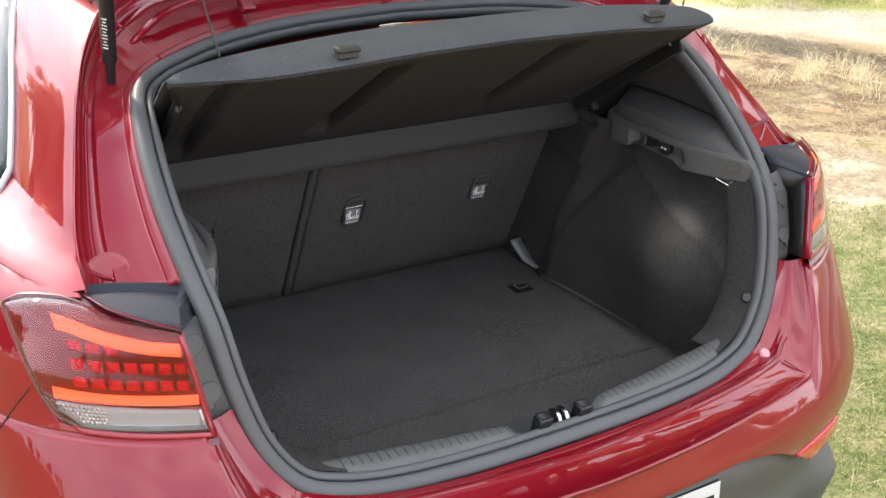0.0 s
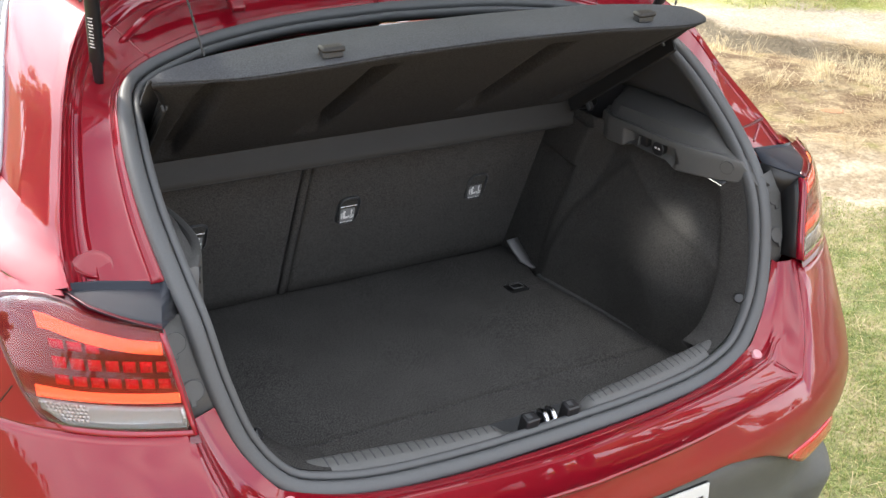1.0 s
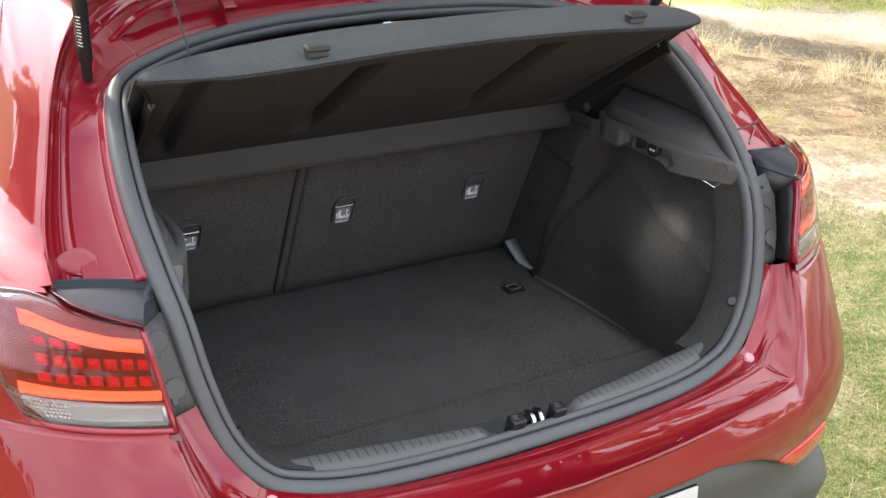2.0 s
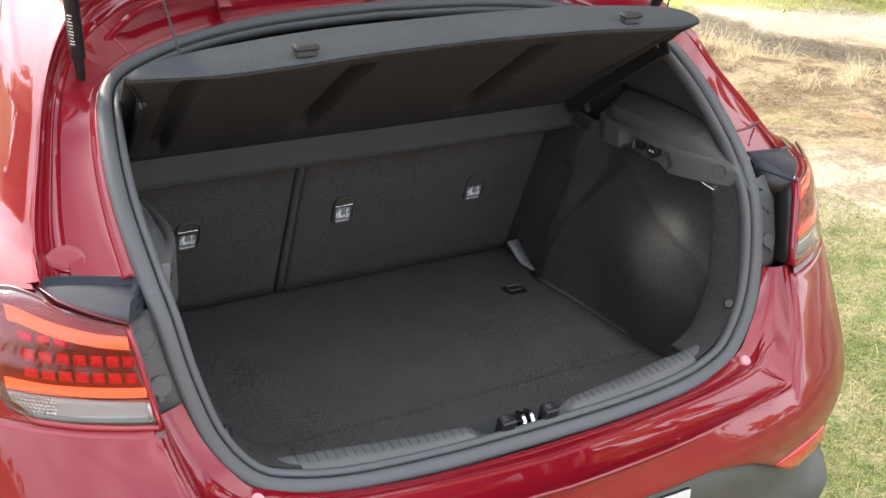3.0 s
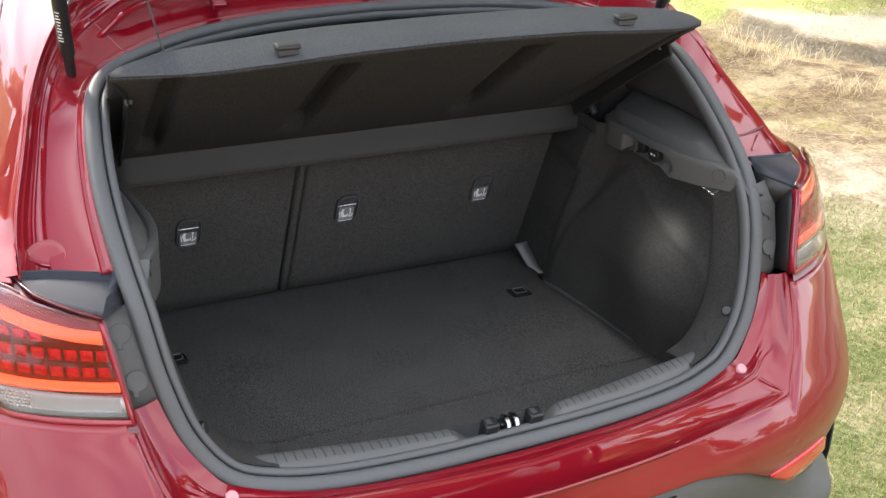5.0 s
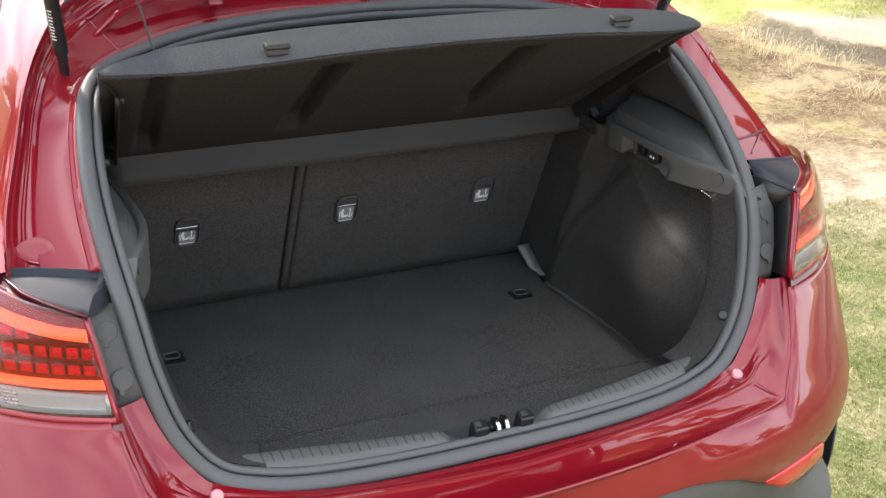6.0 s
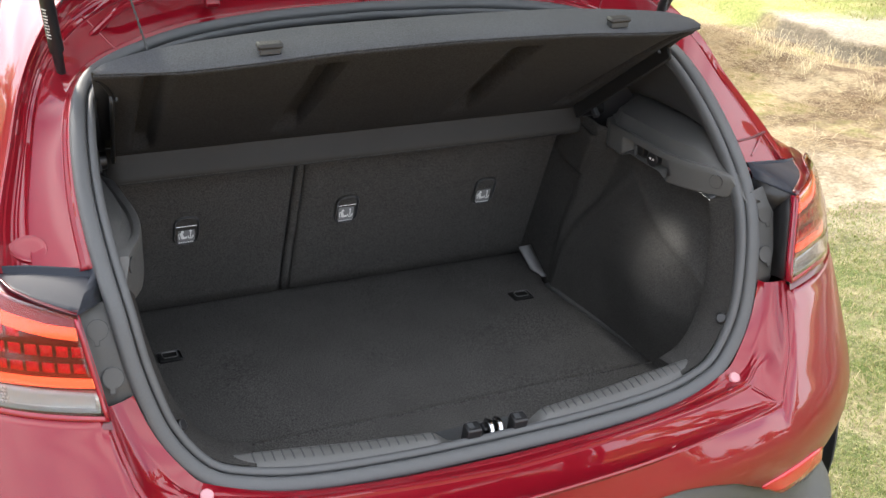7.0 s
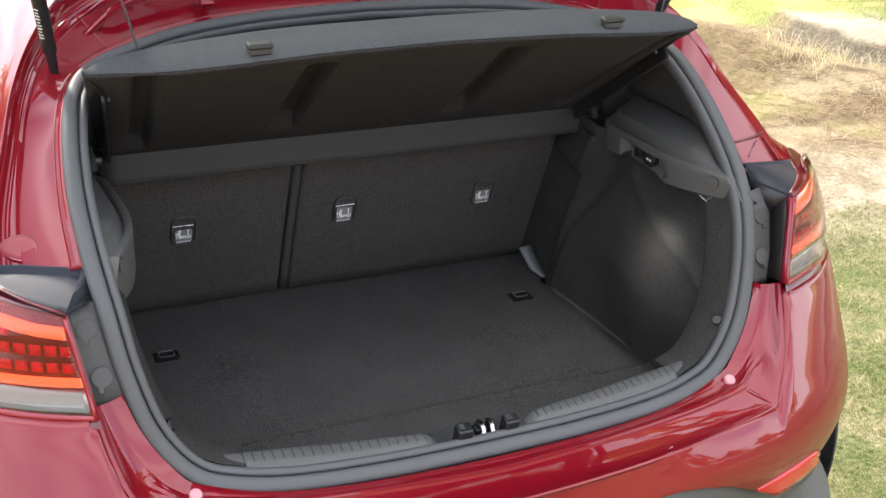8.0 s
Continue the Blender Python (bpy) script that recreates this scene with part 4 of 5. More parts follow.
for k, y in enumerate(steps(0.0, 1.0, 10)):
    r = []
    for x in steps(-1, 1, 16):
        w = 0.56
        yr = 0.70 - 0.08 * abs(x) ** 2.5
        r.append(Vector((x * w, yr + (2.35 - yr) * y, 1.405 + 0.075 * math.sin(math.pi * (0.1 + 0.72 * y)) - 0.05 * abs(x) ** 3)))
    rows.append(r)
cpart("roof", sheet(rows), PAINT, "red roof", thick=0.004)
cpart("headliner", sheet([[p - Vector((0, -0.02, 0.03)) for p in r] for r in rows]), PLASTIC, "grey roof lining", thick=0.003)
rows = [[Vector((x * (0.56 + 0.20 * v), 2.34 + 0.72 * v, 1.44 - 0.46 * v - 0.03 * x * x)) for x in steps(-1, 1, 8)] for v in steps(0, 1, 4)]
cpart("windscreen", sheet(rows), PANE, "tinted windscreen", thick=0.003)
bm = sheet([[Vector((x, y, z)) for x in (-0.80, -0.4, 0, 0.4, 0.80)] for y, z in ((0.90, 0.32), (1.6, 0.30), (2.4, 0.30), (2.95, 0.34), (3.0, 0.95))])
cpart("cabin_floor", bm, FELT, "dark cabin floor and bulkhead", thick=0.01)
cpart("underbody", block(pose(0, 0.55, 0.50), 1.20, 1.0, 0.10), BLACK, "black underside", bevel=0.01)
for sx in (1, -1):
    cpart("rear_head_restraint", block(pose(0.34 * sx, 0.80, 1.10, 18), 0.25, 0.09, 0.17), FABRIC, "black rear head restraint", bevel=0.03)
    cpart("front_seat", block(pose(0.36 * sx, 1.75, 0.85, 14), 0.48, 0.16, 0.85), FABRIC, "black front seat", bevel=0.05)
    cpart("front_wheel", rod((0.66 * sx, 3.38, GROUND + WHEEL_R), (0.88 * sx, 3.38, GROUND + WHEEL_R), WHEEL_R, seg=40), TYRE, "black front tyre", bevel=0.02)

# raised tailgate, above the view
HINGE, GATE = Vector((0, 0.66, 1.42)), Vector((0, -0.69, 0.724)).normalized()
gate_up = Vector((0, 0.724, 0.69))


def gate_place(x, d, out):
    w = curve_at([(0, 0.50), (0.12, 0.56), (0.28, 0.65), (0.5, 0.713), (0.65, 0.735), (1, 0.72)], d)
    return HINGE + GATE * d + gate_up * (out - 0.06 * x * x) + Vector((x * w, 0, 0))


def gate_ring(xo, d0, d1, xi, e0, e1, o0, o1, n=14):
    """A frame of the tailgate between an outer and an inner outline."""
    def loop_pts(xs, a, b, out):
        pts = [gate_place(x, a, out(a)) for x in steps(-xs, xs, n)] + [gate_place(xs, d, out(d)) for d in steps(a, b, n)[1:]]
        pts += [gate_place(x, b, out(b)) for x in steps(xs, -xs, n)[1:]] + [gate_place(-xs, d, out(d)) for d in steps(b, a, n)[1:]]
        return pts
    return sheet([loop_pts(xo, d0, d1, o0), loop_pts((xo + xi) / 2, (d0 + e0) / 2, (d1 + e1) / 2, o0), loop_pts(xi, e0, e1, o1)])


crown = lambda d: 0.05 * math.sin(min(d / 0.85, 1) * math.pi) + 0.02
gate = cpart("tailgate", gate_ring(1.0, -0.01, 0.92, 0.86, 0.06, 0.52, crown, crown), PAINT, "red tailgate raised overhead", thick=0.004)
cpart("tailgate_lining", sheet([[gate_place(x, d, -0.035 + 0.03 * (d < 0.54)) for x in steps(-0.95, 0.95, 14)] for d in (0.51, 0.54, 0.60, 0.70, 0.80, 0.90)]), PLASTIC, "grey plastic inner lining", gate, thick=0.004)
rows = [[gate_place(x, d, 0.045) for x in steps(-0.87, 0.87, 10)] for d in steps(0.05, 0.53, 5)]
cpart("rear_window", sheet(rows), REAR_PANE, "dark tinted rear window in the tailgate", gate, thick=0.003)
for s in (1, -1):
    rows = [[gate_place(s, d, o) for d in steps(0.0, 0.92, 10)] for o in (0.02, -0.035)]
    cpart("tailgate_edge", sheet(rows), PAINT, "", gate, thick=0.004)
for x in (-0.30, 0.30):
    cpart("hinge", block(pose(x, 0.600, 1.335, 30), 0.026, 0.045, 0.014), PAINT, "red painted hinge", bevel=0.004)

# ---- boot interior ----
FLOOR_Z = 0.595


def seat_point(x, z, out=0.0):
    """On the back of the rear seat; out: towards the boot."""
    k = (z - 0.60) / 0.35
    return Vector((x, 0.856 - 0.136 * k - out * 0.93, z))


def seat_half(name, x0, x1, label):
    bm = bmesh.new()
    zs = steps(0.575, 0.99, 8)
    d = 0.008
    ring = lambda z, o: seat_point(0, z, o)
    rows = []
    for z in zs:
        e = 0.010
        rows.append([Vector((x0, ring(z, -0.09).y, z)), Vector((x0, ring(z, -e).y, z)), Vector((x0 + 0.003, ring(z, -0.003).y, z)), Vector((x0 + 0.010, ring(z, 0).y, z))]
                    + [Vector((x, ring(z, 0.002 * math.sin(math.pi * (x - x0) / (x1 - x0))).y, z)) for x in steps(x0 + 0.03, x1 - 0.03, 12)]
                    + [Vector((x1 - 0.010, ring(z, 0).y, z)), Vector((x1 - 0.003, ring(z, -0.003).y, z)), Vector((x1, ring(z, -e).y, z)), Vector((x1, ring(z, -0.09).y, z))])
    return cpart(name, sheet(rows), FABRIC, label, thick=0.004)


seat_half("seat_back_narrow", -0.560, -0.1075, "narrow half of the black folding seat back")
seat_half("seat_back_wide", -0.0855, 0.530, "wide half of the black folding seat back")
cpart("seat_joint", sheet([[seat_point(x, z, -0.012) for x in (-0.110, -0.083)] for z in (0.575, 0.99)]), BLACK, "dark joint between the seat halves", thick=0.004)
cpart("seat_welt", sheet([[seat_point(x, z, o) for x, o in ((-0.1035, -0.011), (-0.1035, -0.004), (-0.1015, -0.001), (-0.0965, 0.0005), (-0.0915, -0.001), (-0.0895, -0.004), (-0.0895, -0.011))] for z in steps(0.575, 0.99, 6)]), FABRIC, "dark strip between the seat halves", thick=0.002)
cpart("seat_backing", block(pose(0, 0.850, 0.78, 21.2), 1.04, 0.05, 0.40), FABRIC)


def round_rect(w, h, r, n=5):
    pts = []
    for cx, cy, a0 in ((w / 2 - r, h / 2 - r, 0), (-w / 2 + r, h / 2 - r, 90), (-w / 2 + r, -h / 2 + r, 180), (w / 2 - r, -h / 2 + r, 270)):
        for k in range(n + 1):
            a = radians(a0 + 90 * k / n)
            pts.append((cx + r * math.cos(a), cy + r * math.sin(a)))
    return pts


SEAT_LEAN = math.degrees(math.atan2(0.136, 0.35))


def tether_anchor(x):
    m = Matrix.Translation(seat_point(x, 0.814, 0.002)) @ pose(0, 0, 0, 90 + SEAT_LEAN) @ Matrix.Scale(0.82, 4)
    # local x across, y up the seat, z towards the boot
    ring = []
    for w, h, r, z in ((0.066, 0.096, 0.024, -0.001), (0.065, 0.095, 0.024, 0.004), (0.061, 0.091, 0.022, 0.0055), (0.056, 0.086, 0.020, 0.004), (0.053, 0.083, 0.018, -0.004), (0.051, 0.081, 0.018, -0.020)):
        pts = round_rect(w, h, r)
        ring.append([m @ Vector((a, b, z)) for a, b in pts + pts[:1]])
    body = cpart("tether_anchor", sheet(ring), TRIM, "black child-seat tether anchor in the seat back", thick=0.001)
    cpart("cavity", block(m @ pose(0, 0.0, -0.0195), 0.054, 0.082, 0.002), INK, "", body, smooth=False)
    cpart("anchor_cover", block(m @ pose(0, -0.014, 0.000, -9), 0.044, 0.046, 0.004), ANCHOR, "grey hinged cover", body, bevel=0.004)
    cpart("anchor_bar", rod(m @ Vector((-0.025, 0.012, -0.001)), m @ Vector((0.025, 0.012, -0.001)), 0.0016, seg=8), STEEL, "steel anchor bar", body)
    bm = bmesh.new()
    top = m @ pose(0, -0.014, 0.0032, -9) @ Matrix.Scale(1.3, 4)
    rod(top @ Vector((-0.0075, 0.0075, -0.0004)), top @ Vector((-0.0075, 0.0075, 0.0006)), 0.0030, seg=10, bm=bm)
    box(bm, top @ pose(-0.0085, -0.0005, 0, 0, 0, 16), 0.0060, 0.0120, 0.001)
    box(bm, top @ pose(-0.0035, -0.0068, 0, 0, 0, 8), 0.0110, 0.0042, 0.001)
    box(bm, top @ pose(-0.0140, -0.0025, 0, 0, 0, 10), 0.0018, 0.0130, 0.001)
    box(bm, top @ pose(0.0085, 0.0005, 0), 0.0020, 0.0130, 0.001)
    for k in range(7):
        a = radians(180 + 30 * k)
        box(bm, top @ pose(0.0085 + 0.0048 * math.cos(a), -0.0040 + 0.0048 * math.sin(a), 0, 0, 0, math.degrees(a) + 90), 0.0030, 0.0018, 0.001)
    rod(top @ Vector((0.0085, 0.0085, -0.0004)), top @ Vector((0.0085, 0.0085, 0.0006)), 0.0022, seg=10, bm=bm)
    cpart("pictogram", bm, MARK, "pale printed child seat sign", body, smooth=False)
    bm = bmesh.new()
    for k in range(7):
        box(bm, m @ pose(-0.0165 + 0.0055 * k, -0.0385, 0.0046), 0.0042, 0.0030, 0.0006)
    cpart("printed_bars", bm, MARK, "", body, smooth=False)


for x in (-0.330, 0.022, 0.357):
    tether_anchor(x)

# loose carpeted floor panel
def floor_side(y):
    return 0.487 + 0.105 * (0.667 - min(y, 0.667)) + 0.05 * sstep(0.70, 0.78, y)


floor_panel = thing("boot_floor_panel", "dark grey carpeted panel lying in the boot", "boot floor", at=(0, 0.45, FLOOR_Z))
fb = Matrix.Translation((0, -0.45, -FLOOR_Z))
rows = []
for y in [0.868, 0.862] + steps(0.84, 0.30, 14) + [0.2865, 0.2845, 0.2825, 0.2805, 0.2785] + steps(0.265, 0.09, 6):
    w = floor_side(y)
    dz = -0.006 if y > 0.866 else 0.0015 if abs(y - 0.2835) < 0.0011 else -0.004 if abs(y - 0.2805) < 0.0005 else 0
    r = [Vector((-w, y, FLOOR_Z - 0.02)), Vector((-w, y, FLOOR_Z - 0.004 + dz)), Vector((-w + 0.005, y, FLOOR_Z + dz))]
    r += [Vector((x, y, FLOOR_Z + dz + 0.0012 * noise.noise((x * 5, y * 5, 1)))) for x in steps(-w + 0.03, w - 0.03, 16)]
    r += [Vector((w - 0.005, y, FLOOR_Z + dz)), Vector((w, y, FLOOR_Z - 0.004 + dz)), Vector((w, y, FLOOR_Z - 0.02))]
    rows.append(r)
bm = sheet(rows)
bm.transform(fb)
part("carpet_panel", bm, CARPET, floor_panel, thick=0.004)
bm = block(pose(0, 0.86, FLOOR_Z - 0.012), 1.02, 0.008, 0.016)
bm.transform(fb)
part("hinge_edge", bm, FABRIC, floor_panel, "folded front edge of the panel", bevel=0.002)
cpart("boot_tray", block(pose(0, 0.47, 0.545), 1.20, 0.85, 0.03), INK)
for x, y in ((0.404, 0.645), (-0.404, 0.645)):
    ring = []
    for w, h, r, dz in ((0.052, 0.044, 0.008, -0.001), (0.050, 0.042, 0.008, 0.003), (0.045, 0.036, 0.006, 0.0035), (0.041, 0.032, 0.005, 0.001), (0.039, 0.030, 0.005, -0.010)):
        pts = round_rect(w, h, r)
        ring.append([Vector((x + a, y + b, FLOOR_Z + dz)) for a, b in pts + pts[:1]])
    hook = cpart("lashing_eye", sheet(ring), BLACK, "black lashing eye in the boot floor", thick=0.001)
    cpart("eye_recess", block(pose(x, y, FLOOR_Z + 0.0030), 0.040, 0.031, 0.001), INK, "", hook, smooth=False)
    loop_line = [Vector((x + a, y + b, FLOOR_Z + 0.0055)) for a, b in round_rect(0.030, 0.022, 0.005)]
    cpart("eye_loop", tube(loop_line + loop_line[:1], 0.0012, 8), LIGHTSTRIP, "steel loop", hook)

for sx in (1, -1):
    def sp(x, y, z):
        return Vector((x * sx, y, z))

    # carpeted side wall with the wheel housing bulge
    def mouth(z):
        """Where the side wall begins ahead of the opening."""
        return curve_at([(0.70, 0.095), (0.812, 0.10), (0.905, 0.135), (0.995, 0.175), (1.03, 0.20)], z)
    FRONT_RIDGE = [(0.59, 0.675), (0.622, 0.668), (0.705, 0.648), (0.786, 0.607), (0.839, 0.564), (0.886, 0.522), (0.931, 0.482), (0.973, 0.443), (1.03, 0.40)]
    REAR_RIDGE = [(0.09, 0.805), (0.116, 0.825), (0.171, 0.862), (0.25, 0.890), (0.312, 0.908), (0.358, 0.922), (0.396, 0.936), (0.436, 0.958), (0.50, 0.99)]
    FOLD = [(0.578, 0.693), (0.677, 0.674), (0.775, 0.645), (0.843, 0.614), (0.898, 0.596), (1.0, 0.553)]

    def wall_x(y, z):
        """The housing stands out between two ridges that meet under the side rest; a fold runs beside the seat."""
        yf = flow_at(FOLD, z)
        base = 0.574 - 0.030 * sstep(0.40, 0.47, y) - 0.032 * sstep(yf - 0.060, yf - 0.004, y) - 0.004 * math.exp(-((y - yf) / 0.010) ** 2)
        plate = 0.499 + 0.105 * (0.667 - min(y, 0.70)) * (1 - sstep(0.60, 0.85, z)) + 0.02 * sstep(0.60, 0.85, z) + max(0.14 * (z - 0.76), 0) - 0.042 * math.exp(-((y - 0.30) / 0.13) ** 2 - ((z - 0.765) / 0.14) ** 2)
        if sx < 0:
            plate += 0.034 + 0.036 * math.exp(-((y - 0.30) / 0.13) ** 2 - ((z - 0.765) / 0.14) ** 2)
        df, dr = (flow_at(FRONT_RIDGE, z) - y) * 0.76, (flow_at(REAR_RIDGE, y) - z) * 0.93
        k = sstep(-0.030, 0.014, df) * sstep(-0.060, 0.018, dr)
        ridge = 0.0045 * math.exp(-((df - 0.006) / 0.009) ** 2) * sstep(-0.02, 0.01, dr) + 0.0040 * math.exp(-((dr - 0.008) / 0.011) ** 2) * sstep(-0.02, 0.01, df)
        return base + (plate - base) * k - ridge
    rows = [[sp(wall_x(y, z), y, z) for y in steps(mouth(z), 0.87, 110)] for z in steps(0.575, 1.03, 66)]
    cpart("side_carpet", sheet(rows), FELT, "black felt side lining over the wheel housing", thick=0.004)
    cpart("floor_edge_strip", sheet([[sp(floor_side(y) + o, y, FLOOR_Z + dz) for o, dz in ((-0.001, -0.008), (0.0005, 0.0015), (0.009, 0.0025), (0.012, -0.004))] for y in steps(0.275, 0.68, 10)]), EDGING, "grey edge strip of the side lining", thick=0.002)
    cpart("floor_edge_strip", sheet([[sp(floor_side(y) + o, y, FLOOR_Z + dz) for o, dz in ((-0.001, -0.008), (0.0005, 0.0015), (0.018, 0.0025), (0.022, -0.004))] for y in steps(0.10, 0.275, 5)]), EDGING, "grey edge strip of the side lining", thick=0.002)
    rows = [[sp(0.497, 0.712, 0.5985), sp(0.512, 0.712, 0.5985)], [sp(0.492, 0.728, 0.602), sp(0.511, 0.726, 0.602)], [sp(0.480, 0.738, 0.608), sp(0.509, 0.738, 0.608)], [sp(0.470, 0.775, 0.640), sp(0.503, 0.778, 0.640)], [sp(0.467, 0.781, 0.650), sp(0.501, 0.784, 0.650)]]
    cpart("corner_plate", sheet(rows), LIGHTSTRIP, "grey plastic corner plate beside the seat", thick=0.004)
    rows = []
    for v in steps(0, 1, 8):
        z = 0.897 + 0.108 * v
        yf = flow_at(FOLD, z)
        tuck = 0.012 * sstep(0.12, 0.0, v)
        rows.append([sp(0.503 + 0.030 + tuck, yf - 0.022, z), sp(0.503 + 0.012 + tuck, yf - 0.008, z), sp(0.502 + tuck, yf + 0.004, z)] + [sp(0.501 + tuck + 0.012 * u, yf + 0.008 + (0.755 - 0.10 * v - yf) * u, z + 0.006 * u) for u in steps(0, 1, 6)])
    cpart("front_lining", sheet(rows), FELT, "black felt panel beside the seat", thick=0.004)

    # plastic side rest: top ledge, rounded edge, upright face
    def face_x(y):
        return flow_at([(0.10, 0.574), (0.145, 0.558), (0.185, 0.537), (0.23, 0.517), (0.286, 0.503), (0.35, 0.499), (0.435, 0.503), (0.55, 0.507), (0.65, 0.51)], y)

    def top_z(y):
        return curve_at([(0.08, 1.040), (0.13, 1.047), (0.20, 1.058), (0.41, 1.053), (0.55, 1.046), (0.75, 1.04)], y)

    def low_z(y):
        return -(0.034 * sstep(0.33, 0.22, y) if sx < 0 else 0) + curve_at([(0.08, 1.018), (0.12, 1.014), (0.29, 1.001), (0.315, 1.014), (0.43, 1.012), (0.455, 0.998), (0.55, 0.994), (0.60, 0.994)], y)
    rows = []
    for k in range(121):
        q = k / 120
        line = []
        for c in range(18):
            y = 0.14 + 0.48 * q
            for _ in range(3):
                x = face_x(y) + 0.012 * sstep(0.50, 0.54, y) + 0.03 * sstep(0.54, 0.56, y)
                zt, zl = top_z(y), low_z(y)
                dip = 0.020 * sstep(0.288, 0.306, y) * (1 - sstep(0.436, 0.452, y))
                ridge = 0.020 * sstep(0.22, 0.28, y) * (1 - sstep(0.50, 0.54, y))
                out = 0.574 + 0.036 * sstep(0.0, 0.35, q)
                lift = sstep(0, 0.2, q)
                xx, zz = ((x + 0.03, zl - 0.003), (x + 0.003, zl - 0.002), (x + dip * 0.6, zl + 0.001), (x + dip, zl + 0.004), (x + dip, zl + 0.012), (x + dip, zt - 0.020), (x + dip * 0.7, zt - 0.0155), (x, zt - 0.013), (x + 0.0005, zt - 0.003), (x + 0.002, zt - 0.0008), (x + 0.005, zt),
                          (x + 0.012, zt - ridge * 0.10), (x + 0.016, zt - ridge * 0.40), (x + 0.024, zt + 0.010 * lift - ridge * 0.2), (x + 0.029, zt + 0.0195 * lift), (x + 0.034, zt + 0.0215 * lift), (x + (out - x) * 0.8, zt + 0.038 * lift), (out, zt + 0.043 * lift))[c]
                ys = 0.128 + (zz - 1.02) * 1.05 if sx > 0 else 0.158 + (zz - 1.02) * 0.55
                y = ys + (0.565 - ys) * q
            line.append((xx, zz, y))
        rows.append([sp(x, y, z) for x, z, y in line])
    bm = sheet(rows)
    bm.faces.new([bm.verts.new(p) for p in rows[0]])
    rest = cpart("side_rest", bm, PLASTIC, "grey plastic side rest", thick=0.004, away=(2 * sx, -0.4, 1.0), sharp=32)
    bm = bmesh.new()
    cm = Matrix.Translation(sp(face_x(0.182) - 0.0005, 0.182, 1.036)) @ pose(0, 0, 0, 0, 90 * sx, 27 * sx)
    bmesh.ops.create_cone(bm, cap_ends=True, segments=30, radius1=0.0125, radius2=0.0120, depth=0.003, matrix=cm)
    cpart("round_cap", bm, PLASTIC, "round grey screw cap", rest, smooth=False)
    bm = bmesh.new()
    bmesh.ops.create_cone(bm, cap_ends=True, segments=30, radius1=0.0135, radius2=0.0135, depth=0.0016, matrix=cm)
    cpart("cap_gap", bm, BLACK, "", rest, smooth=False)
    if sx > 0:
        cm = Matrix.Translation(sp(face_x(0.345) + 0.013, 0.345, 1.026)) @ pose(0, 0, 0, 0, 90, 8)
        bm = bmesh.new()
        bmesh.ops.create_cone(bm, cap_ends=True, segments=26, radius1=0.0155, radius2=0.0150, depth=0.016, matrix=cm)
        socket = cpart("power_socket", bm, BLACK, "black 12 volt socket cover", bevel=0.002)
        bm = bmesh.new()
        for dy, dz, wy in ((0.004, 0.001, 0.007), (-0.006, 0.001, 0.005)):
            box(bm, Matrix.Translation(sp(face_x(0.345) + 0.0045, 0.345 + dy, 1.026 + dz)), 0.001, wy, 0.004)
        cpart("socket_print", bm, MARK, "pale printed mark", socket, smooth=False)
        bm = bmesh.new()
        box(bm, Matrix.Translation(sp(face_x(0.392) + 0.014, 0.392, 1.032)), 0.016, 0.024, 0.032)
        hookp = cpart("bag_hook", bm, BLACK, "black folding bag hook", bevel=0.003)
        cpart("hook_arm", block(Matrix.Translation(sp(face_x(0.392) + 0.003, 0.400, 1.026)), 0.006, 0.006, 0.022), TRIM, "", hookp, bevel=0.002)
        blm = Matrix.Translation(sp(face_x(0.20) + 0.010, 0.205, 1.004)) @ pose(0, 0, 0, 0, -25, -8)
        bl = cpart("boot_lamp", block(blm, 0.014, 0.050, 0.006), TRIM, "small lit boot lamp under the side rest", bevel=0.002)
        cpart("lamp_glass", block(blm @ pose(-0.003, 0, -0.0036), 0.005, 0.040, 0.002), BULB, "glowing white lamp glass", bl, smooth=False)

    if sx < 0:
        for z, r in ((1.090, 0.0035), (1.079, 0.0022)):
            cpart("belt_trim", rod(sp(0.470, 0.664, z), sp(0.600, 0.664, z), r, seg=8), SASH if r > 0.003 else PLASTIC, "pale strip along the window ledge")
    cpart("pivot_panel", sheet([[sp(x, 0.640 - 0.45 * (x - 0.50) + 0.02 * (z - 1.0), z) for x in steps(0.500, 0.640, 6)] for z in steps(0.985, 1.145, 6)]), BLACK, "black panel behind the shelf pivot", thick=0.004)
    # pillar lining from side rest to roof
    pts_in = resample(smooth_line([sp(0.566, 0.185, 1.062), sp(0.592, 0.280, 1.096), sp(0.610, 0.43, 1.090), sp(0.610, 0.60, 1.080)], 8), 30)
    up_line = [Vector((p.x * sx, p.y, p.z)) for p in resample(smooth_line(OPENING[8:14], 8), 30)]
    up_line = [p + Vector((-0.036 * sx, 0.0, -0.004)) - TILTED * 0.010 for p in up_line]
    rows = [[a.lerp(b, u) + Vector((0.004 * sx * math.sin(math.pi * u), 0, 0)) for u in steps(0, 1, 8)] for a, b in zip(pts_in, up_line)]
    cpart("pillar_lining", sheet(rows), LINING, "dark plastic pillar lining", thick=0.004)

    rows = [[sp(pillar_x(z) - 0.035, y, z) for y in (curve_at(REAR, z) + 0.36, curve_at(REAR, z) + 0.42, max(1.0, curve_at(REAR, z) + 0.46))] for z in steps(0.98, 1.36, 8)]
    cpart("quarter_lining", sheet(rows), TRIM, "dark inner lining of the rear quarter", thick=0.003)

